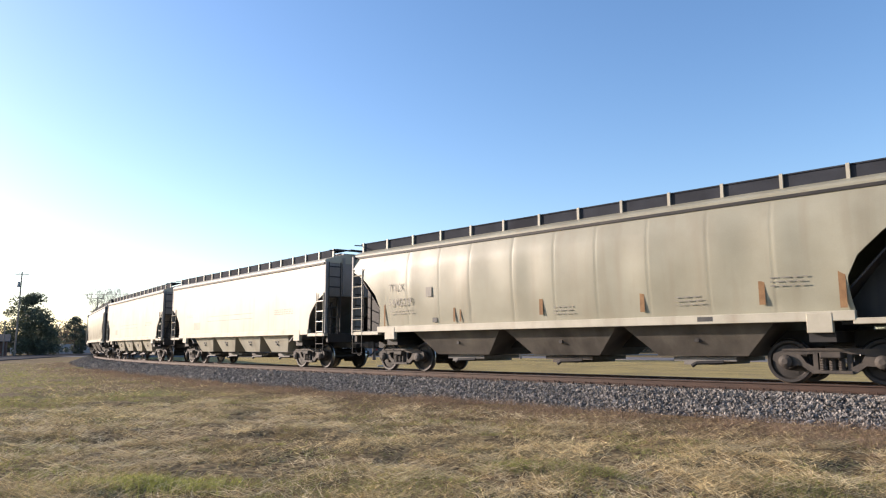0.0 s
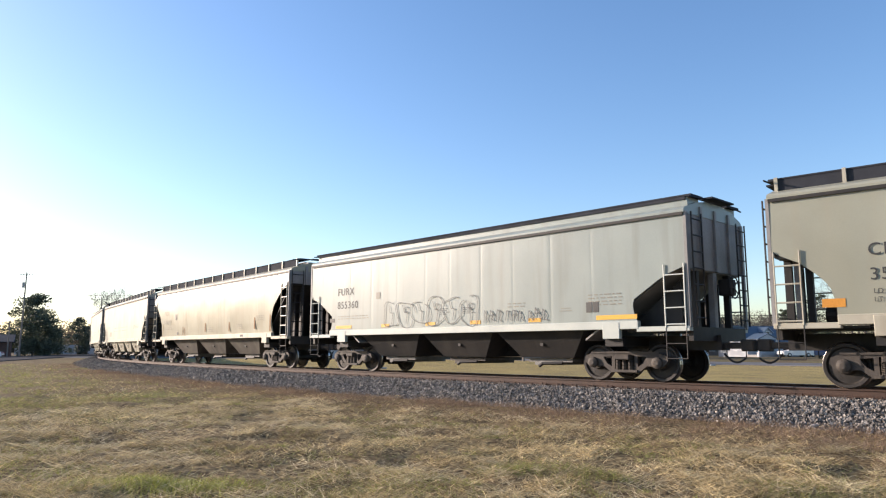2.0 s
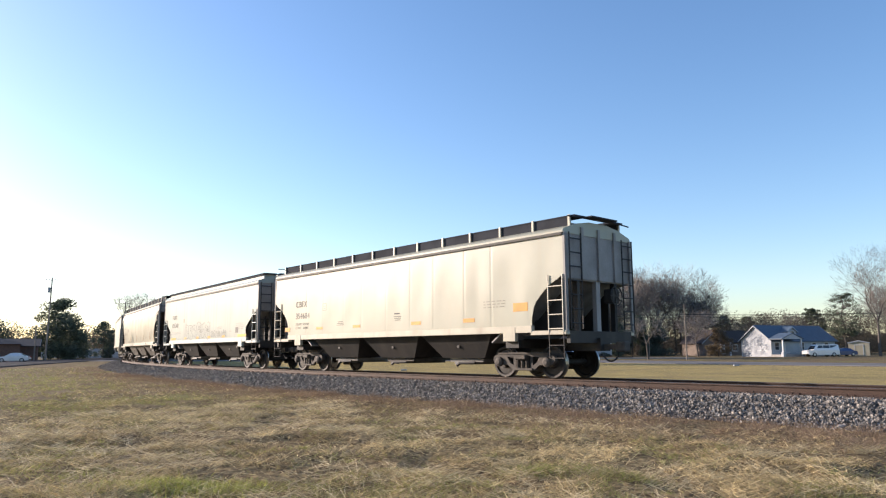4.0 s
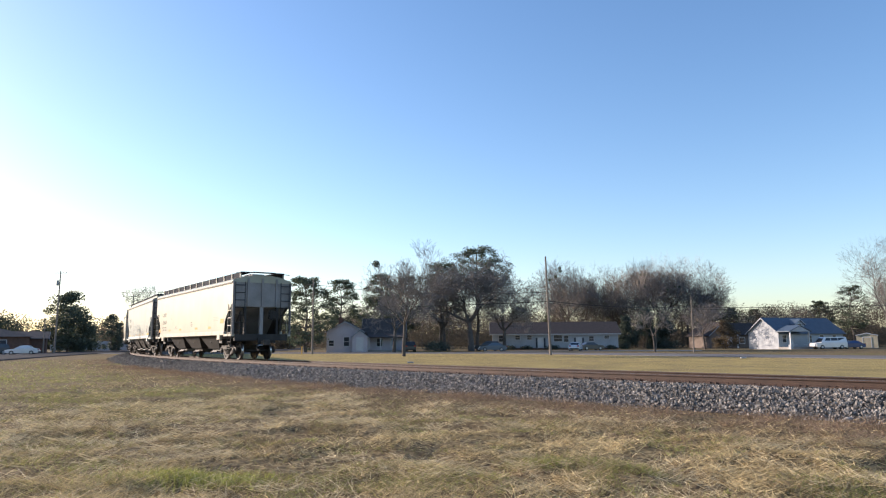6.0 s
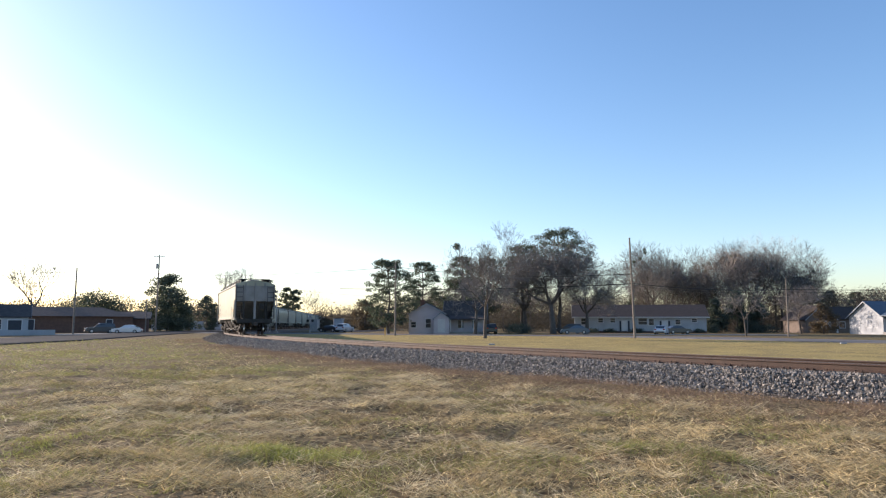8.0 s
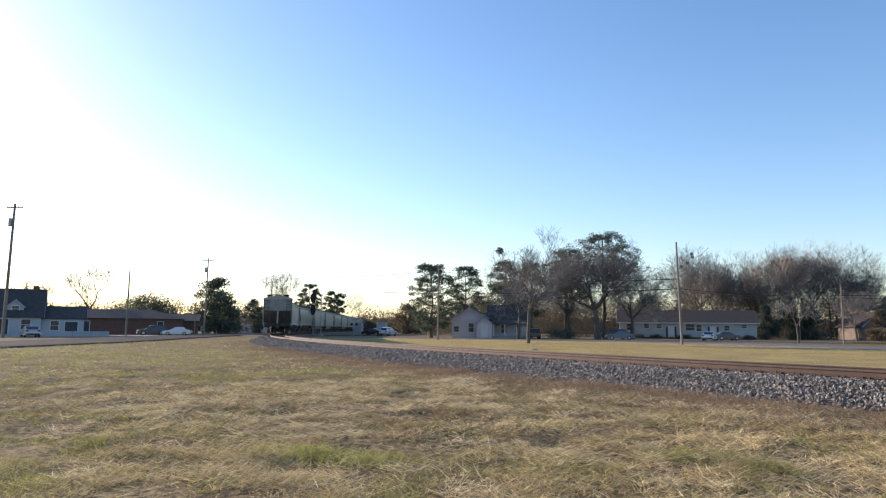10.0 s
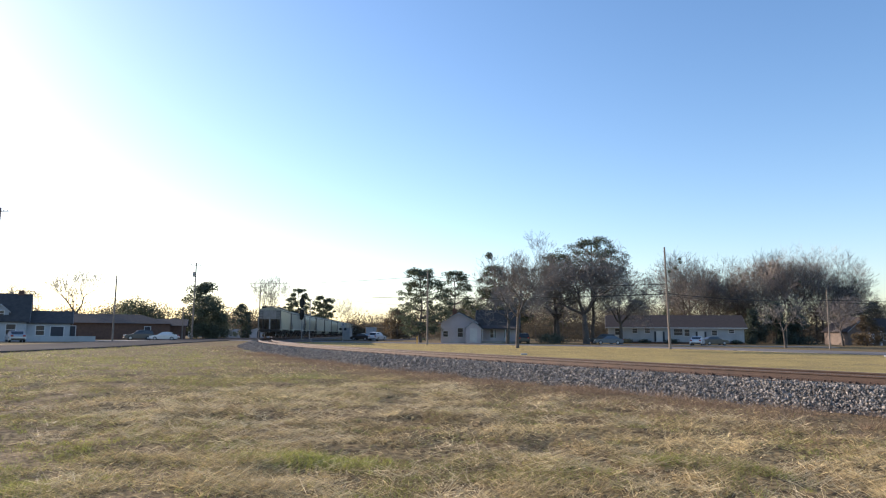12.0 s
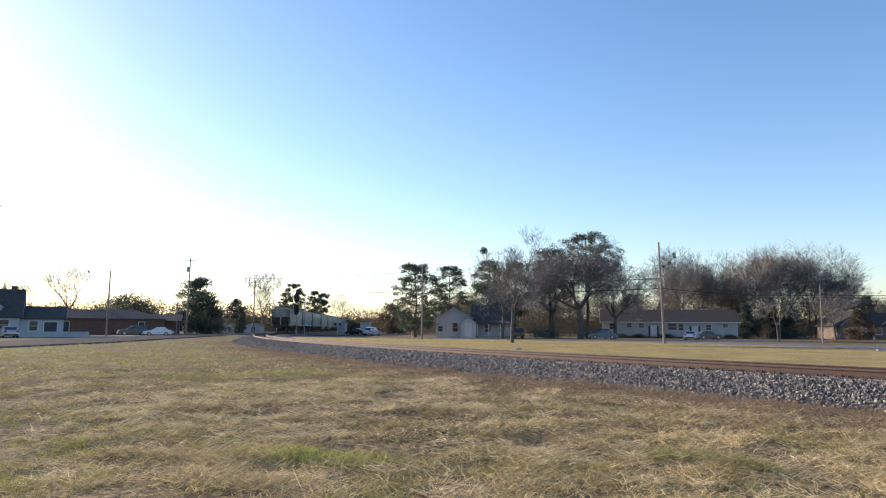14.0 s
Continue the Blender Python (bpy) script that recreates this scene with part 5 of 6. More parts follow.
def build_trees():
    bare_tree("leafless spreading tree with a dark nest clump on the verge", at(-7.5, 77), 41, 11.2, 0.75, 6, 0.15, fork=(2, 3), nests=0, twig=0.015, bush=0.66, first=0.22, up=0.8, limbs=5)
    V, F = [], []
    clump(V, F, (-10.6, 77, 10.2), 0.42, 300, 0.11, random.Random(2), 1.0)
    np_mesh("mistletoe_ball", V, F, OAK)
    tagged(bpy.data.objects["mistletoe_ball"], "dark mistletoe ball high in the leafless tree", "mistletoe")
    pine_tree("tall pine with open layered dark crown", at(-26.9, 113), 5, 12.2, 9.5, bare=0.1, clumps=200, rad=0.85, per=56)
    pine_tree("tall pine with rounded dark top", at(-23.6, 126), 6, 13.0, 8.0, bare=0.1, clumps=170, rad=0.85, per=56)
    pine_tree("dark pine behind the small house", at(-17.0, 132), 7, 10.6, 10.0, bare=0.1, clumps=180, rad=0.9, per=60)
    pine_tree("dense pine behind the leafless tree", at(-16.8, 129), 8, 14.3, 6.8, bare=0.3, clumps=110)
    pine_tree("round-headed pine behind the leafless tree", at(-12.2, 130), 62, 13.8, 6.4, bare=0.3, clumps=105)
    pine_tree("very tall pine with broad flat crown", at(0.9, 128), 9, 18.8, 13.0, bare=0.58, clumps=150, rad=1.05, per=75)
    pine_tree("tall pine with sparse crown", at(-5.8, 131), 10, 16.4, 9.0, bare=0.6, clumps=90, rad=1.05, per=75)
    bare_tree("large leafless oak in front of the pines", at(-0.2, 121), 12, 14.8, 1.0, 7, 0.3, twig=0.024, bush=0.5, first=0.17, up=0.55, limbs=6)
    bare_tree("leafless oak among the pines", at(-5.0, 126), 13, 13.0, 0.95, 7, 0.24, twig=0.022, bush=0.45, first=0.19, up=0.6, limbs=5)
    bare_tree("broad leafless oak beside the big pine", at(5.6, 126), 22, 12.2, 0.95, 7, 0.24, twig=0.022, bush=0.45, first=0.18, up=0.6, limbs=5)
    bare_tree("leafless tree before the porch", at(-12.5, 112), 23, 9.5, 0.95, 6, 0.24)
    evergreen("dark clipped hedge shrubs under the trees", at(-6.0, 118), 3, 1.6, 6.0, CEDAR, "shrub", 0.0, 2600, 0.12, "shrub")
    evergreen("broad dark evergreen oak by the road", at(-83.2, 142), 31, 11.9, 11.5, OAK, "evergreen_tree", 0.0, 13000, 0.26)
    evergreen("round dark evergreen bush by the white fence", at(-85.0, 163), 32, 8.5, 5.5, CEDAR, "evergreen_tree", 0.0, 4200, 0.22)
    evergreen("wide dark tree crown behind the brown building", at(-100, 142), 33, 8.2, 15.0, OAK, "evergreen_tree", 0.0, 8000, 0.26)
    evergreen("low dark tree behind the brown building", at(-84, 148), 34, 6.4, 10.0, OAK, "evergreen_tree", 0.0, 5000, 0.24)
    bare_tree("tall thin leafless tree behind the brown building", at(-97.0, 120), 35, 13.8, 0.6, 5, 0.26, up=0.85, first=0.26, bush=0.5)
    bare_tree("leafless tree behind the white house", at(-93, 101), 36, 8.5, 0.9, 6, 0.2)
    bare_tree("leafless tree beyond the crossing", at(-90.6, 190), 37, 17.0, 0.6, 6, 0.3, up=0.8)
    pine_tree("pine beyond the crossing", at(-88.0, 205), 38, 15.0, 9.0, bare=0.35, clumps=80, size=0.28)
    pine_tree("second pine beyond the crossing", at(-82.5, 212), 39, 13.2, 8.0, bare=0.35, clumps=80, size=0.28)
    bare_tree("slim leafless tree beyond the crossing", at(-80.0, 225), 45, 13.0, 0.6, 5, 0.2)
    evergreen("tree at the corner of the side road", at(-52.0, 190), 46, 8.5, 8.0, BROWNLEAF, "evergreen_tree", 0.0, 5000, 0.25)
    evergreen("cone-shaped cedar beside the long building", at(32.4, 150), 14, 6.8, 6.5, CEDAR, cone=0.6, count=8000)
    evergreen("tall dark cedar beside the long building", at(36.8, 151), 15, 8.2, 7.0, CEDAR, cone=0.6, count=9000)
    evergreen("broad dark cedar behind the yard", at(40.8, 152), 16, 7.8, 7.2, CEDAR, cone=0.6, count=9000)
    bare_tree("small leaning leafless tree by the street", at(26.2, 103), 17, 6.0, 0.8, 5, 0.12)
    bare_tree("large leafless tree beside the shed", at(74.5, 130), 18, 20.0, 0.5, 6, 0.25, up=0.85, twig=0.028)
    bare_tree("tall leafless tree behind the shed", at(84, 142), 19, 20.5, 0.5, 6, 0.22, up=0.85, twig=0.028)
    pine_tree("pine behind the shed", at(79, 150), 20, 13.0, 7.0, bare=0.3, clumps=90)
    evergreen("brown-leaved tree between the brown and the white house", at(47.0, 133.6), 91, 5.4, 5.4, BROWNLEAF, "broadleaf_tree", 0.0, 5200, 0.17)
    bare_tree("leafless yard tree beside the white house", at(43.5, 134.5), 92, 8.5, 0.8, 6, 0.14, twig=0.02, first=0.22, limbs=4)
    # leafless wood behind the houses
    protos = [bare_tree("leafless tree of the wood behind the houses", at(24 + 11 * i, 176 + 3 * (i % 2)), 50 + i, 20.5 - (i % 3), 0.62, 5, 0.2, "wood behind the houses", up=0.72, twig=0.03, nests=(2, 1, 2, 0)[i], bush=0.85, limbs=4, fork=(2, 4)) for i in range(4)]
    rnd = random.Random(77)
    spots = [(21.5 + 1.7 * i + rnd.uniform(-1, 1), (170, 179, 188)[i % 3] + rnd.uniform(-3, 3)) for i in range(24)]
    spots += [(72 + 3.2 * i, (186, 200)[i % 2]) for i in range(5)] + [(88 + 5 * i, 148 + 9 * (i % 3)) for i in range(7)] + [(-30 + 6 * i, 168 + 8 * (i % 3)) for i in range(7)]
    for i, (x, y) in enumerate(spots):
        k = rnd.uniform(0.72, 1.0) * (0.62 if 69 < x < 87 or x < 14 else 1.0) * (1.1 if 43 < x < 53 else 0.9)
        far_copy(protos[i % 4], x, y, rnd.uniform(0, 360), k)
    dark = pine_tree("pine in the wood behind the houses", at(38, 190), 61, 15.0, 8.5, bare=0.3, clumps=130, group="wood behind the houses", size=0.24)
    for x, y, k in ((22, 192, 0.8), (64, 196, 0.95), (72, 200, 0.72), (80, 203, 0.7), (92, 190, 0.8), (-8, 190, 0.85), (-28, 178, 0.6), (-36, 190, 0.55)):
        far_copy(dark, x, y, rnd.uniform(0, 360), k)
    # distant woods that close the horizon
    V, F = [], []
    for i in range(850):
        az = rnd.uniform(-62, 75)
        d = rnd.uniform(255, 330)
        x, y = polar(az, d)
        h = (9.5 if az > 12 else (11.5 if az > -8 else 14.0)) + 3.5 * noise.noise(Vector((az * 0.13, 2.0, 0))) + rnd.uniform(-1, 2)
        for z in (1.0, h * 0.35, h * 0.6, h * 0.82):
            clump(V, F, (x, y, z), 4.4, 64, 0.36, rnd, 0.6)
    # the closed mass of the woods under their tops
    for i in range(460):
        az = -62 + 137 * i / 459
        h = 5.6 + 1.6 * noise.noise(Vector((az * 0.13, 2.0, 0))) + rnd.uniform(-0.9, 0.9)
        for d in (300, 318):
            x, y = polar(az, d)
            V += [(x, y, -0.2), (x, y, h + (d - 300) * 0.05)]
        if i:
            b = len(V) - 8
            F += [(b, b + 4, b + 5, b + 1), (b + 1, b + 5, b + 7, b + 3), (b + 3, b + 7, b + 6, b + 2)]
    tagged(np_mesh("far_woods", V, F, BRUSH), "distant brown and green winter woods on the horizon", "woods", kind="stuff")
    V, F = [], []
    for i in range(1500):
        x, y = rnd.uniform(-40, 112), rnd.uniform(160, 205)
        clump(V, F, (x, y, 0.4 + 8.5 * rnd.random() ** 1.3), 2.4, 120, 0.17, rnd, 0.75)
    tagged(np_mesh("undergrowth", V, F, BRUSH), "brown tangled undergrowth of the wood behind the houses", "undergrowth", kind="stuff")


build_trees()


# ==== poles and wires ====
def utility_pole(label, x, y, h, lean=0.0, arms=1, drum=False, r=0.15, material=WOOD, name="utility_pole"):
    t = thing(name, label, "pole", Matrix.Translation((x, y, 0)) @ Matrix.Rotation(radians(lean), 4, "Y"))
    part("pole", tube(bmesh.new(), (0, 0, -0.2), (0, 0, h), r, r * 0.62, 10), material, t)
    for i in range(arms):
        z = h - 0.45 - 0.9 * i
        arm = part("crossarm", new_box(-1.15, 1.15, -0.06, 0.06, z - 0.06, z + 0.06), material, t)
        for dx in (-1.05, -0.5, 0.5, 1.05):
            part("insulator", tube(bmesh.new(), (dx, 0, z + 0.06), (dx, 0, z + 0.22), 0.045, 0.03, 6), CONCRETE, arm)
    if drum:
        part("transformer", tube(bmesh.new(), (-0.42, 0, h - 2.7), (-0.42, 0, h - 1.75), 0.24, 0.24, 12), GALV, t)
        part("bracket", new_box(-0.3, 0.0, -0.04, 0.04, h - 2.3, h - 2.2), GALV, t)
    return t


def wire(pts, sag=0.5, r=0.014, label="black overhead cable between the poles"):
    bm = bmesh.new()
    for a, b in zip(pts, pts[1:]):
        a, b = Vector(a), Vector(b)
        prev = a
        for i in range(1, 13):
            u = i / 12
            q = a.lerp(b, u) - Vector((0, 0, 4 * sag * u * (1 - u)))
            tube(bm, prev, q, r, r, 4)
            prev = q
    return tagged(part("overhead_wire", bm, WIRE), label, "cable")


def build_poles():
    utility_pole("tall wooden utility pole with crossarm and transformer", -73.8, 122, 14.7, 0.9, 1, True, 0.17)
    utility_pole("short bare wooden stub pole", -75.2, 121, 6.0, 0, 0, False, 0.13)
    utility_pole("bare wooden utility pole by the verge", -21.7, 95, 10.2, 0.0, 0, False, 0.14)
    utility_pole("leaning bare wooden utility pole on the verge", 8.85, 81, 11.3, -1.6, 0, False, 0.15)
    utility_pole("thin grey pole beside the street", 29.85, 97, 7.5, 0.0, 0, False, 0.1)
    utility_pole("thin wooden pole in the yard", 35.9, 140, 4.4, 0, 0, False, 0.08)
    utility_pole("pale wooden pole by the forecourt", -70.7, 95, 10.0, 0.4, 0, False, 0.15)
    utility_pole("tall wooden utility pole with crossarm and transformer by the white house", -68.1, 69.5, 15.9, 1.1, 1, True, 0.2)
    utility_pole("wooden utility pole with crossarm beyond the crossing", -83.7, 170, 13.7, 0, 1, False, 0.2)
    wire([(-140, 150, 11.2), (-73.8, 122, 11.1), (-21.7, 95, 9.5), (8.85, 81, 7.2)], 0.7, 0.034)
    wire([(-30, 96, 6.6), (8.85, 81, 6.1), (29.85, 97, 6.1), (70, 92, 6.4), (140, 84, 7)], 0.35, 0.042)
    wire([(8.85, 81, 5.9), (29.85, 97, 5.8), (70, 92, 6.0), (140, 84, 6.6)], 0.4, 0.02)
    wire([(-68.1, 69.5, 9.2), (-70.7, 95, 9.4)], 0.8, 0.02)
    wire([(-68.1, 69.5, 8.3), (-78, 92, 5.9)], 0.3, 0.018)
    wire([(-68.1, 69.5, 7.6), (-71, 118, 6.5)], 0.7, 0.02)
    wire([(-83.7, 170, 12.8), (-60, 260, 12)], 0.8, 0.03)


build_poles()


# ==== houses ====
def window(parent, x, z, w, h, y=0.0, shutters=False, name="window"):
    wf = bmesh.new()
    for a, b, c, d in ((x - w / 2 - 0.09, x + w / 2 + 0.09, z + h / 2, z + h / 2 + 0.1), (x - w / 2 - 0.09, x + w / 2 + 0.09, z - h / 2 - 0.1, z - h / 2), (x - w / 2 - 0.09, x - w / 2, z - h / 2, z + h / 2), (x + w / 2, x + w / 2 + 0.09, z - h / 2, z + h / 2), (x - w / 2, x + w / 2, z - 0.025, z + 0.025)):
        bx(wf, a, b, y - 0.05, y + 0.02, c, d)
    fr = part(name, wf, DOORW, parent)
    part("pane", new_box(x - w / 2, x + w / 2, y - 0.012, y + 0.02, z - h / 2, z + h / 2), GLASS, fr)
    if shutters:
        for k in (-1, 1):
            part("shutter", new_box(x + k * (w / 2 + 0.3) - 0.2, x + k * (w / 2 + 0.3) + 0.2, y - 0.045, y, z - h / 2, z + h / 2), SHUT, fr)
    return fr


def door(parent, x, w, h, y=0.0, material=DOORW, z=0.25):
    fb = bmesh.new()
    for a, b, c, d in ((x - w / 2 - 0.1, x - w / 2, z, z + h), (x + w / 2, x + w / 2 + 0.1, z, z + h), (x - w / 2 - 0.1, x + w / 2 + 0.1, z + h, z + h + 0.1)):
        bx(fb, a, b, y - 0.05, y + 0.02, c, d)
    fr = part("door_frame", fb, DOORW, parent)
    part("door", new_box(x - w / 2, x + w / 2, y - 0.025, y + 0.02, z, z + h), material, fr)
    return fr


def gable_block(parent, x0, x1, y0, y1, eave, ridge, wall_m, roof_m, along="x", over=0.35, base=0.0, gable_m=None):
    """Walls with gables and a two-slope roof whose ridge runs along x or y."""
    wb = bmesh.new()
    if along == "x":
        c = (y0 + y1) / 2
        prism(wb, [(y0, base), (y1, base), (y1, eave), (c, ridge - 0.08), (y0, eave)], "x", x0, x1)
        half, a0, a1 = (y1 - y0) / 2, x0 - over, x1 + over
    else:
        c = (x0 + x1) / 2
        prism(wb, [(x0, base), (x1, base), (x1, eave), (c, ridge - 0.08), (x0, eave)], "y", y0, y1)
        half, a0, a1 = (x1 - x0) / 2, y0 - over, y1 + over
    part("wall", wb, wall_m, parent)
    k = (ridge - eave) / half
    for s in (-1, 1):
        e0, z0 = c + s * (half + over), eave - k * over
        prof = [(e0, z0), (e0, z0 + 0.14), (c, ridge + 0.14), (c, ridge)]
        rb = prism(bmesh.new(), prof, "x" if along == "x" else "y", a0, a1)
        part("roof", rb, roof_m, parent)
        for q in (a0, a1):
            edge = bmesh.new()
            prism(edge, [(e0, z0 - 0.05), (e0, z0 + 0.1), (c, ridge + 0.1), (c, ridge - 0.1)], "x" if along == "x" else "y", q - 0.03 if q == a0 else q, q if q == a0 else q + 0.03)
            part("bargeboard", edge, WHITEP, parent)


def facing(x, y, extra=0.0):
    """Front turned to the viewer's side, local -y towards the field."""
    return Matrix.Translation((x, y, 0)) @ Matrix.Rotation(radians(extra), 4, "Z")


def build_long_building():
    t = thing("long_building", "long low white building with dark brown roof and bushes", "building", facing(16.2, 140, -1.5))
    gable_block(t, -12.3, 12.3, 0, 9, 3.2, 5.4, WHITEP, ROOFB, "x", 0.5)
    part("foundation", new_box(-12.32, 12.32, -0.03, 0.1, 0, 0.35), BRICK, t)
    part("fascia", new_box(-12.8, 12.8, -0.54, -0.505, 2.9, 3.08), DOORW, t, "white eave board")
    for x, w, h, z in ((-10.5, 1.0, 1.2, 2.2), (-7.3, 0.9, 0.8, 2.4), (-5.0, 0.9, 0.8, 2.4), (0.6, 1.6, 1.2, 2.2), (2.2, 0.9, 1.2, 2.1), (7.1, 0.9, 0.9, 2.1), (10.1, 0.9, 0.6, 2.4)):
        window(t, x, z, w, h)
    for x in (-2.8, 4.7):
        door(t, x, 0.95, 2.05)
        part("shutter", new_box(x - 0.95, x - 0.62, -0.05, 0, 0.4, 2.3), SHUT, t)
        part("shutter", new_box(x + 0.62, x + 0.95, -0.05, 0, 0.4, 2.3), SHUT, t)
    for i, (x, w) in enumerate(((-9, 3.0), (-5.6, 2.6), (-0.6, 3.2), (6.4, 2.6), (10.6, 2.4))):
        evergreen("low dark foundation bush by the white wall", at(16.2 + x, 138.6 - x * 0.026), 70 + i, 1.0, w, CEDAR, "bush", 0.0, 700, 0.13, "bush", "foundation bushes")


def build_house_lilac():
    t = thing("small_house", "small pale lilac gabled house with a dark porch wing", "house", facing(-20.8, 117, 4))
    gable_block(t, -3.5, 2.6, 0, 8, 3.4, 5.0, LAVEN, ROOFD, "y", 0.3)
    window(t, -0.2, 1.75, 0.85, 1.45)
    window(t, -2.7, 1.5, 0.8, 0.9)
    part("chimney", new_box(-1.9, -1.2, 3, 3.7, 3.5, 5.8), BRICK, t)
    gable_block(t, 0.9, 3.4, -1.5, 0.2, 2.5, 3.5, LAVEN, ROOFD, "y", 0.2)
    door(t, 2.15, 1.0, 2.1, -1.5)
    gable_block(t, 2.6, 9.2, 1.6, 8, 2.8, 5.6, LAVEN, ROOFD, "x", 0.5)
    pr = bmesh.new()
    prism(pr, [(-0.6, 2.35), (-0.6, 2.5), (1.7, 3.1), (1.7, 2.95)], "x", 3.3, 9.4)
    part("porch_roof", pr, ROOFD, t)
    for x in (3.6, 5.5, 7.4, 9.2):
        part("porch_post", new_box(x - 0.07, x + 0.07, -0.5, -0.36, 0, 2.4), DOORW, t)
    part("porch_floor", new_box(3.2, 9.4, -0.7, 1.6, 0, 0.35), CONCRETE, t)
    window(t, 5.2, 1.6, 0.9, 1.3, 1.6)
    window(t, 7.6, 1.6, 0.9, 1.3, 1.6)


def build_house_blue():
    t = thing("blue_roofed_house", "white clapboard house with blue-grey roof, porch and dormer", "house", facing(55.1, 125.9, 25))
    gable_block(t, -2.2, 13.6, 0, 6.7, 2.9, 5.45, WHITEP, ROOFBLUE, "x", 0.4)
    for y in (1.5, 2.7, 5.0):
        w = window(t, 0, 1.75, 0.75, 1.2)
        w.matrix_basis = Matrix.Translation((-2.2, y, 0)) @ Matrix.Rotation(-math.pi / 2, 4, "Z")
    for i in range(13):
        part("clapboard", new_box(-2.225, -2.2, 0.02, 6.68, 0.42 + 0.19 * i, 0.6 + 0.19 * i), WHITEP, t)
    # porch at the near corner
    for s in (-1, 1):
        part("porch_roof", prism(bmesh.new(), [(0, 4.0), (0, 4.13), (s * 2.7, 3.1), (s * 2.7, 2.97)], "y", -2.7, 0.2), ROOFBLUE, t)
    part("porch_gable", prism(bmesh.new(), [(-2.4, 3.02), (2.4, 3.02), (0, 3.95)], "y", -2.6, -2.52), WHITEP, t)
    for x in (-2.2, 2.2):
        part("porch_post", new_box(x - 0.09, x + 0.09, -2.5, -2.32, 0.8, 3.05), DOORW, t)
        part("post_base", new_box(x - 0.26, x + 0.26, -2.65, -2.15, 0, 0.8, bev=0.02), WHITEP, t)
    part("porch_floor", new_box(-2.4, 2.4, -2.6, 0, 0, 0.4), CONCRETE, t)
    part("porch_rail", bars([((-2.2, -2.4, 0.75), (-0.6, -2.4, 0.75)), ((0.8, -2.4, 0.75), (2.2, -2.4, 0.75))], 0.04), DOORW, t)
    door(t, 0.6, 0.95, 2.0, 0.0, z=0.4)
    window(t, -0.9, 1.8, 0.9, 1.2)
    for x in (5.2, 8.2, 11.4):
        window(t, x, 1.8, 0.95, 1.2)
    part("foundation", new_box(-2.22, 13.62, -0.03, 0.1, 0, 0.4), CONCRETE, t)
    # dormer
    gable_block(t, 2.8, 5.0, 0.8, 3.2, 4.4, 5.2, WHITEP, ROOFBLUE, "y", 0.2, base=3.5)
    window(t, 3.9, 4.15, 0.9, 0.6, 0.8)


def build_house_orange():
    t = thing("brown_house", "brown-roofed house with an orange-brown gable front", "house", facing(52.6, 150, 14))
    gable_block(t, -3.4, 2.8, 0, 8, 2.8, 5.4, ORBRICK, ROOFB, "y", 0.4)
    gable_block(t, 2.2, 9.6, 1.6, 8.5, 2.9, 5.2, ORBRICK, ROOFB, "x", 0.4)
    window(t, -0.9, 1.6, 1.0, 1.2)
    door(t, 1.2, 0.95, 2.0)
    window(t, 5.2, 1.6, 1.2, 1.2, 1.6)
    part("porch_post", new_box(2.4, 2.65, -0.9, -0.65, 0, 2.8), DOORW, t)


def build_shed():
    t = thing("garden_shed", "small cream garden shed with low gable roof", "shed", facing(73.5, 135, -30))
    gable_block(t, -1.7, 1.7, 0, 3.4, 2.35, 2.75, CREAMW, CONCRETE, "y", 0.12)
    door(t, 0, 1.3, 1.9, 0, CREAMW, 0.05)


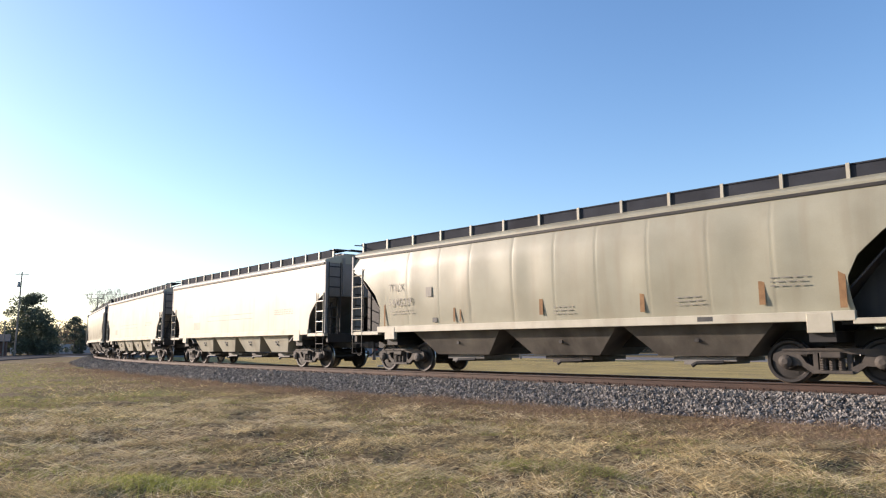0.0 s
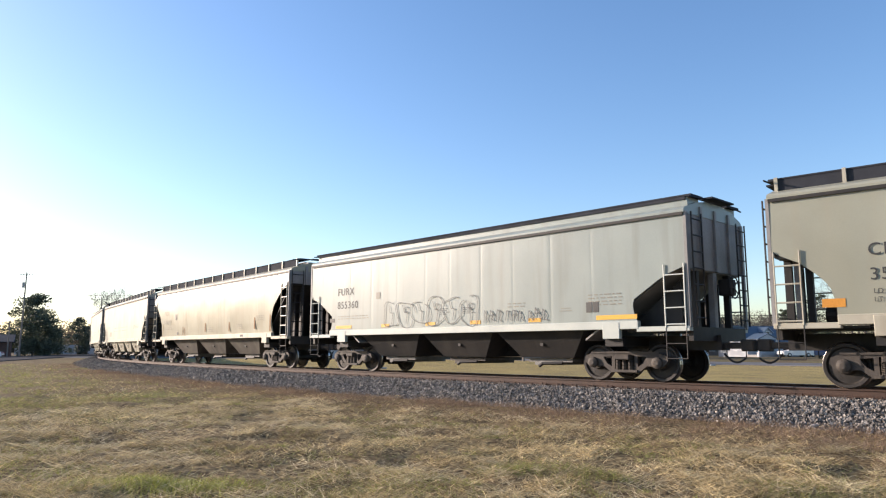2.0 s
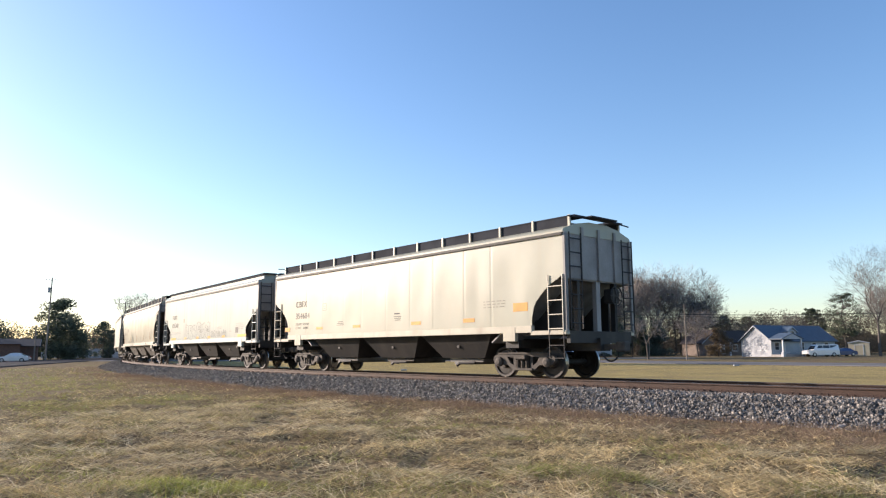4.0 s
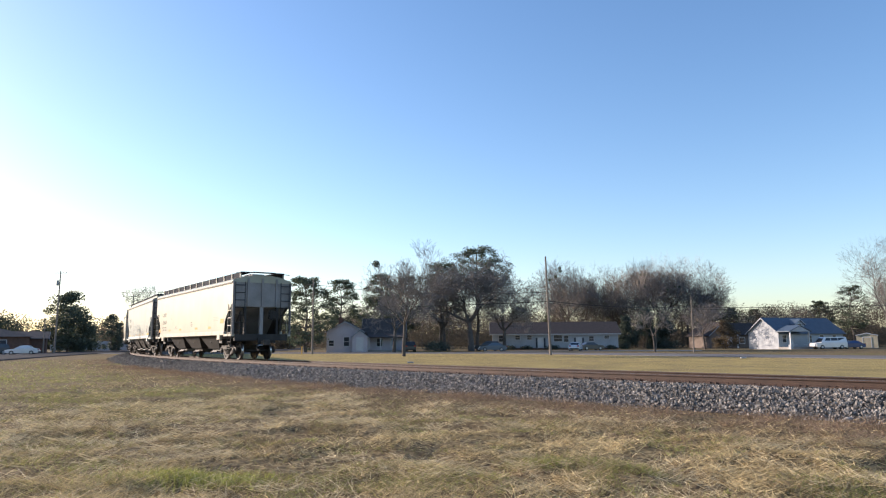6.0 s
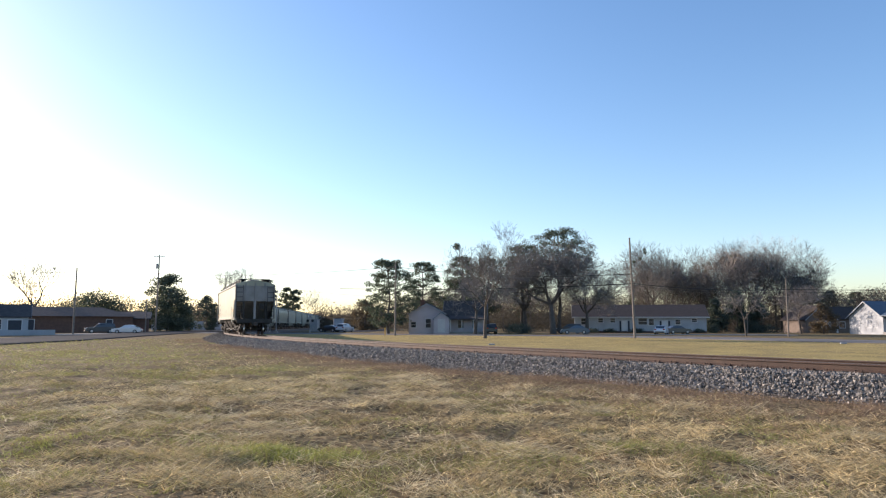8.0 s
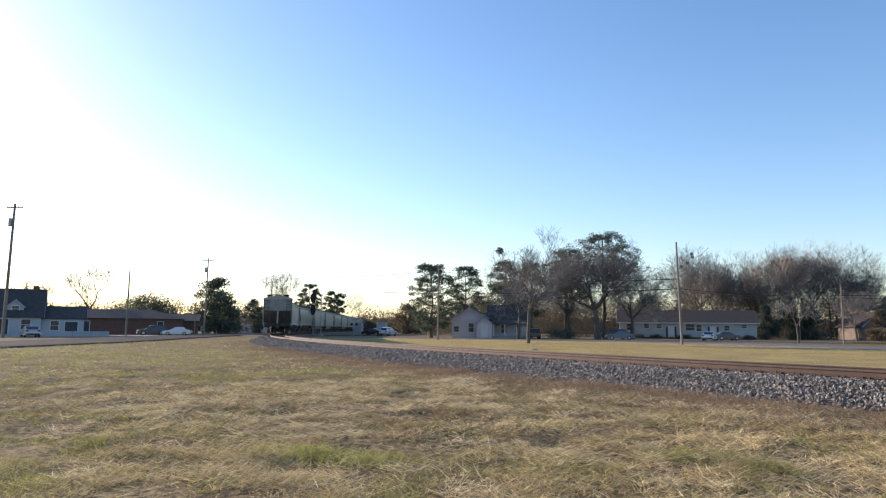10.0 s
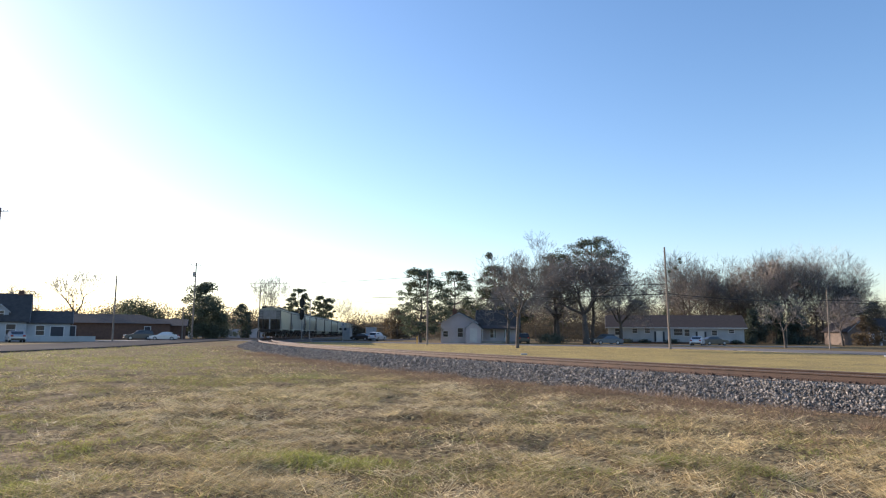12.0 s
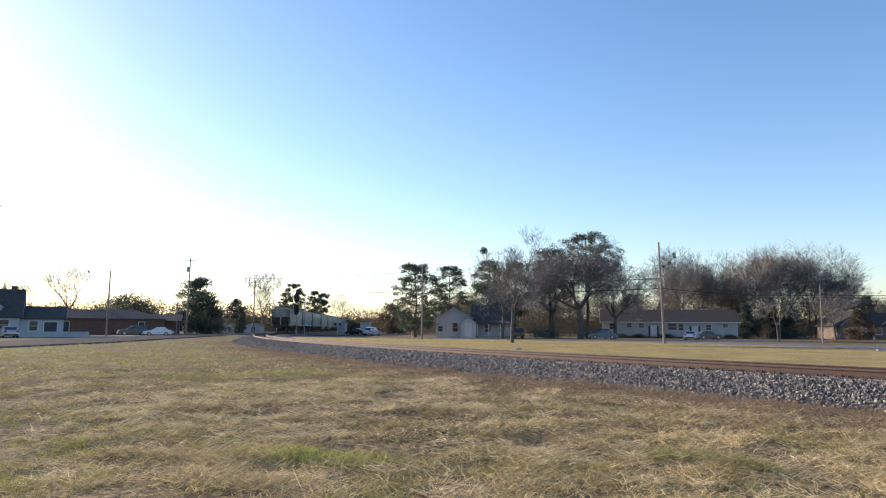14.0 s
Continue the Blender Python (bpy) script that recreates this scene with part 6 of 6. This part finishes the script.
def build_left_buildings():
    t = thing("brick_building", "long low brown brick building with dark hipped roof", "building", Matrix.Translation((-88, 113, 0)) @ Matrix.Rotation(radians(38), 4, "Z"))
    wb = new_box(-15, 13, 0, 10, 0, 3.0)
    part("wall", wb, BRICK, t)
    rb = bmesh.new()
    lo = [rb.verts.new(p) for p in ((-15.6, -0.6, 2.95), (13.6, -0.6, 2.95), (13.6, 10.6, 2.95), (-15.6, 10.6, 2.95))]
    hi = [rb.verts.new(p) for p in ((-10, 5, 4.7), (8, 5, 4.7))]
    for f in ((lo[0], lo[1], hi[1], hi[0]), (lo[1], lo[2], hi[1]), (lo[2], lo[3], hi[0], hi[1]), (lo[3], lo[0], hi[0]), tuple(lo[::-1])):
        rb.faces.new(f)
    part("roof", rb, ROOFD, t)
    door(t, -3.5, 1.0, 2.1, 0, SHUT)
    door(t, 9.0, 1.0, 2.1, 0, SHUT)
    t2 = thing("brick_building", "small brown brick annex with rounded dark roof", "building", Matrix.Translation((-83.2, 124.2, 0)) @ Matrix.Rotation(radians(30), 4, "Z"))
    gable_block(t2, -5.5, 5.5, 0, 8, 2.7, 3.9, BRICK, ROOFD, "x", 0.5)
    part("sign", new_box(-1.0, 0.4, -0.06, 0.0, 1.3, 2.1), DOORW, t2, "white wall sign")
    # white house with steep dark roof
    t3 = thing("white_house", "white house with steep dark roof and dormer", "house", Matrix.Translation((-80.5, 80.5, 0)) @ Matrix.Rotation(radians(40), 4, "Z"))
    gable_block(t3, -7, 5.6, 0, 9, 2.9, 6.6, WHITEP, ROOFD, "x", 0.4)
    gable_block(t3, 5.4, 11, 0.6, 7, 2.6, 4.2, WHITEP, ROOFD, "x", 0.35)
    gable_block(t3, 1.4, 3.4, 0.7, 4, 4.1, 5.0, WHITEP, ROOFD, "y", 0.2, base=3.0)
    window(t3, 2.4, 3.75, 0.8, 0.8, 0.7)
    for x in (-5, -2.2, 3.8):
        window(t3, x, 1.6, 1.1, 1.4)
    door(t3, 1.2, 1.0, 2.1, 0, SHUT)
    window(t3, 7.3, 1.5, 1.0, 1.3, 0.6)
    door(t3, 9.4, 1.6, 2.0, 0.6, SHUT, 0.05)
    part("chimney", new_box(4.2, 4.9, 4.2, 4.9, 5.5, 7.2), BRICK, t3)
    # white wall along the lot
    f = thing("white_fence", "long white board fence beside the road", "fence", Matrix.Translation((-95.5, 170, 0)) @ Matrix.Rotation(radians(4), 4, "Z"))
    for i in range(8):
        part("panel", new_box(-8 + 2 * i + 0.03, -6 + 2 * i - 0.03, -0.03, 0.03, 0.1, 2.35), WHITEP, f)
        part("post", new_box(-8 + 2 * i - 0.06, -8 + 2 * i + 0.06, -0.07, 0.07, 0, 2.45), WHITEP, f)
    lw = thing("low_wall", "low white wall before the house", "wall", Matrix.Translation((-70.5, 83.5, 0)) @ Matrix.Rotation(radians(62), 4, "Z"))
    for i in range(4):
        part("panel", new_box(-5 + 2.5 * i + 0.02, -2.5 + 2.5 * i - 0.02, -0.08, 0.08, 0, 0.75), WHITEP, lw)
    sh = thing("small_shed", "small white shed beyond the crossing", "shed", facing(-86.5, 175, 10))
    gable_block(sh, -2.2, 2.2, 0, 4, 1.9, 2.6, WHITEP, ROOFD, "y", 0.2)
    door(sh, 0.3, 1.0, 1.7, 0, SHUT, 0.05)


def build_crossing():
    for i, (x, y, h, heads) in enumerate(((-49.9, 118, 7.4, 2), (-49.4, 120.5, 7.6, 0))):
        t = thing("signal_mast", "grey railway signal mast with round black targets" if heads else "thin grey steel signal mast", "signal", Matrix.Translation((x, y, 0)))
        part("mast", tube(bmesh.new(), (0, 0, 0), (0, 0, h), 0.09, 0.08, 10), GALV, t)
        part("base", new_box(-0.3, 0.3, -0.3, 0.3, 0, 0.35), CONCRETE, t)
        for k in range(heads):
            z = h - 0.6 - 2.1 * k
            tg = bmesh.new()
            prism(tg, [(0.62 * math.cos(a * 0.3142) * 0.8, z + 0.95 * math.sin(a * 0.3142)) for a in range(20)], "y", -0.22, -0.18)
            hd = part("target", tg, BLACKP, t)
            for dz in (-0.5, 0, 0.5):
                part("hood", tube(bmesh.new(), (0, -0.5, z + dz), (0, -0.2, z + dz), 0.13, 0.13, 10), BLACKP, hd)
        if heads:
            part("ladder", bars(ladder(0, 0.12, 0.42, 0.14, 0.3, h - 0.3, 0.4), 0.02, 4), GALV, t)
    cw = thing("crossing_signal", "railway crossing signal with crossbuck and lamps", "signal", Matrix.Translation((-43.2, 121, 0)))
    part("mast", tube(bmesh.new(), (0, 0, 0), (0, 0, 3.4), 0.06, 0.06, 8), GALV, cw)
    for a in (45, -45):
        part("crossbuck", new_box(-0.6, 0.6, -0.1, -0.07, 2.88, 3.1, rot=None), WHITEP, cw, m=Matrix.Translation((0, 0, 2.99)) @ Matrix.Rotation(radians(a), 4, "Y") @ Matrix.Translation((0, 0, -2.99)))
    for k in (-1, 1):
        part("lamp_disc", tube(bmesh.new(), (k * 0.45, -0.12, 2.2), (k * 0.45, -0.05, 2.2), 0.25, 0.25, 14), BLACKP, cw)
    for x, y, w, h, mt, lb in ((-46.0, 146, 1.9, 2.7, WHITEP, "white equipment cabinet by the crossing"), (-52.8, 150, 1.8, 2.6, GALV, "grey equipment cabinet by the crossing")):
        t = thing("equipment_cabinet", lb, "cabinet", Matrix.Translation((x, y, 0)))
        part("body", new_box(-w / 2, w / 2, 0, 1.6, 0.15, h, bev=0.04), mt, t)
        part("roof", new_box(-w / 2 - 0.1, w / 2 + 0.1, -0.1, 1.7, h, h + 0.12), mt, t)
        part("door", new_box(-w / 2 + 0.2, w / 2 - 0.2, -0.03, 0, 0.3, h - 0.25), mt, t)
        part("plinth", new_box(-w / 2, w / 2, 0, 1.6, 0, 0.15), CONCRETE, t)
    p = thing("marker_post", "short orange-yellow marker post by the verge", "post", Matrix.Translation((-23.6, 97, 0)))
    part("post", tube(bmesh.new(), (0, 0, 0), (0, 0, 1.1), 0.06, 0.06, 8), YELLOW, p)
    for i in range(2):
        pp = thing("litter", "white scrap of paper lying on the grass", "litter", Matrix.Translation(((-4.5, 22.5)[i], (51, 60)[i], 0)))
        part("scrap", new_box(-0.22, 0.22, -0.1, 0.12, 0.02, 0.12, bev=0.02), WHITEP, pp)


# ==== vehicles ====
def vehicle(label, x, y, turn, paint, kind="sedan", category="car"):
    name = {"sedan": "parked_car", "suv": "parked_car", "van": "parked_van"}[kind]
    t = thing(name, label, category, at(x, y, turn))
    if kind == "sedan":
        L, W = 4.6, 1.78
        low = [(-2.3, 0.32), (-2.28, 0.72), (-2.1, 0.92), (-1.5, 0.98), (0.75, 0.95), (1.9, 0.84), (2.25, 0.66), (2.3, 0.35), (1.9, 0.26), (-1.9, 0.26)]
        cab = [(-1.75, 0.95), (-1.0, 1.38), (-0.3, 1.45), (0.25, 1.40), (1.05, 0.93)]
        axle = 1.35
    elif kind == "suv":
        L, W = 4.7, 1.85
        low = [(-2.35, 0.38), (-2.33, 1.0), (-2.2, 1.1), (0.8, 1.08), (2.0, 0.98), (2.3, 0.75), (2.35, 0.42), (1.9, 0.32), (-1.9, 0.32)]
        cab = [(-2.22, 1.08), (-1.95, 1.66), (-0.3, 1.74), (0.25, 1.66), (1.0, 1.07)]
        axle = 1.4
    else:
        L, W = 5.6, 2.0
        low = [(-2.8, 0.4), (-2.8, 1.15), (1.6, 1.15), (2.6, 1.05), (2.8, 0.8), (2.8, 0.42), (2.3, 0.32), (-2.3, 0.32)]
        cab = [(-2.78, 1.15), (-2.7, 2.0), (-2.4, 2.07), (0.9, 2.05), (1.25, 1.92), (1.85, 1.14)]
        axle = 1.75
    b = bmesh.new()
    prism(b, low, "y", -W / 2, W / 2)
    bmesh.ops.bevel(b, geom=b.edges[:], offset=0.05, segments=2, affect="EDGES")
    body = part("body", b, paint, t, smooth=False)
    c = bmesh.new()
    lo = [c.verts.new((px, (W / 2 - 0.06 if pz < 1.2 else W / 2 - 0.22), pz)) for px, pz in cab]
    hi = [c.verts.new((px, -(W / 2 - 0.06 if pz < 1.2 else W / 2 - 0.22), pz)) for px, pz in cab]
    for i in range(len(cab) - 1):
        c.faces.new((lo[i], lo[i + 1], hi[i + 1], hi[i]))
    c.faces.new(lo[::-1])
    c.faces.new(hi)
    c.faces.new((lo[0], hi[0], hi[-1], lo[-1]))
    part("cabin", c, paint, t)
    xs = [p[0] for p in cab]
    zt = max(p[1] for p in cab)
    zb = cab[0][1]
    for sy in (1, -1):
        n = 3 if kind == "van" else 2
        x0, x1 = cab[0][0] + 0.35, cab[-1][0] - 0.45
        for k in range(n):
            a, e = x0 + (x1 - x0) * k / n + 0.04, x0 + (x1 - x0) * (k + 1) / n - 0.04
            g = bmesh.new()
            za, zh = zb + 0.05, zt - 0.16
            yo, yi = W / 2 - 0.085, W / 2 - 0.19
            la = a + (0.45 if k == 0 and kind == "sedan" else 0)
            le = e - (0.5 if k == n - 1 else 0)
            q = [g.verts.new((px, sy * py, pz)) for px, py, pz in ((a, yo, za), (e, yo, za), (le, yi, zh), (la, yi, zh))]
            q2 = [g.verts.new((v.co.x, v.co.y - sy * 0.05, v.co.z)) for v in q]
            g.faces.new(q)
            g.faces.new(q2[::-1])
            for i in range(4):
                g.faces.new((q[i], q[(i + 1) % 4], q2[(i + 1) % 4], q2[i]))
            part("window", g, GLASS, t)
    for (p, q), nm in (((cab[-2], cab[-1]), "windscreen"), ((cab[0], cab[1]), "rear_window")):
        g = bmesh.new()
        d = Vector((q[0] - p[0], 0, q[1] - p[1]))
        nv = Vector((-d.z, 0, d.x)).normalized() * 0.012
        if (nv.x > 0) != (nm == "windscreen"):
            nv = -nv
        A, B = Vector((p[0], 0, p[1])).lerp(Vector((q[0], 0, q[1])), 0.1) + nv, Vector((p[0], 0, p[1])).lerp(Vector((q[0], 0, q[1])), 0.9) + nv
        y1, y2 = W / 2 - 0.28, W / 2 - 0.2
        fs = [g.verts.new(v) for v in ((A.x, y1, A.z), (B.x, y2, B.z), (B.x, -y2, B.z), (A.x, -y1, A.z))]
        bk = [g.verts.new(v.co - nv * 3) for v in fs]
        g.faces.new(fs)
        g.faces.new(bk[::-1])
        for i in range(4):
            g.faces.new((fs[i], fs[(i + 1) % 4], bk[(i + 1) % 4], bk[i]))
        part(nm, g, GLASS, t)
    r = 0.33 if kind == "sedan" else 0.37
    for sx in (axle, -axle):
        for sy in (1, -1):
            w = part("wheel", lathe_y(bmesh.new(), [(sy * (W / 2 - 0.22), r * 0.7), (sy * (W / 2 - 0.22), r), (sy * (W / 2 + 0.0), r), (sy * (W / 2 + 0.02), r * 0.65)], 18, sx, r), TYRE, t)
            part("rim", lathe_y(bmesh.new(), [(sy * (W / 2 + 0.015), r * 0.62), (sy * (W / 2 + 0.03), r * 0.5), (sy * (W / 2 + 0.035), 0.05)], 14, sx, r), HUB, w)
    zl = low[2][1] * 0.78
    for sy in (1, -1):
        part("headlight", new_box(L / 2 - 0.22, L / 2 + 0.012, sy * (W / 2 - 0.3) - 0.2, sy * (W / 2 - 0.3) + 0.2, zl - 0.08, zl + 0.06), LAMP, t)
        part("tail_light", new_box(-L / 2 - 0.012, -L / 2 + 0.15, sy * (W / 2 - 0.24) - 0.14, sy * (W / 2 - 0.24) + 0.14, zl, zl + 0.2), TAIL, t)
    part("bumper", new_box(L / 2 - 0.1, L / 2 + 0.05, -W / 2 + 0.15, W / 2 - 0.15, 0.34, 0.5, bev=0.02), BLACKP, t)
    part("rear_bumper", new_box(-L / 2 - 0.05, -L / 2 + 0.1, -W / 2 + 0.15, W / 2 - 0.15, 0.34, 0.5, bev=0.02), BLACKP, t)
    return t


def build_vehicles():
    white, silver, black = car_paint("white car paint", (0.75, 0.75, 0.76)), car_paint("silver car paint", (0.42, 0.43, 0.45)), car_paint("black car paint", (0.025, 0.026, 0.03))
    bluegrey, blue, grey = car_paint("blue-grey car paint", (0.12, 0.16, 0.2)), car_paint("blue car paint", (0.03, 0.06, 0.16)), car_paint("dark grey car paint", (0.07, 0.075, 0.08))
    vehicle("white passenger van parked by the blue-roofed house", 60.3, 122.6, 188, white, "van", "van")
    vehicle("dark blue car parked behind the white van", 66.0, 126.5, 190, blue)
    vehicle("blue-grey sedan parked on the street side", 3.4, 117.5, 178, bluegrey)
    vehicle("dark wagon parked by the long building", 2.6, 126, 175, grey, "suv")
    vehicle("white car parked nose in to the long building", 16.9, 117, 75, white)
    vehicle("dark sedan parked by the long building", 20.9, 126, 20, grey)
    vehicle("black pickup-like wagon parked by the porch", -10.4, 116, 100, black, "suv")
    vehicle("silver sedan parked before the white house", -70.3, 76, 140, silver)
    vehicle("dark wagon parked by the brown building", -74.6, 107, 222, grey, "suv")
    vehicle("white sedan parked by the brown building", -69.6, 106.8, 200, white)
    vehicle("black car waiting on the side road", -46.6, 142, 170, black)
    vehicle("white wagon waiting on the side road", -41.9, 138, 80, white, "suv")


build_long_building()
build_house_lilac()
build_house_blue()
build_house_orange()
build_shed()
build_left_buildings()
build_crossing()
build_vehicles()


def motions():
    """The train runs off along the curve; the wheels of the last four cars turn."""
    for car, s, L in MOVING:
        walk(car, [(0.5 * i, car_pose(s + SPEED * 0.5 * i, L)) for i in range(29)])
    turn = SPEED / 0.46
    for w, x in WHEELS:
        walk(w, [(i / 20, Matrix.Translation((x, 0, 0.46)) @ Matrix.Rotation(turn * i / 20, 4, "Y")) for i in range(281)])


motions()
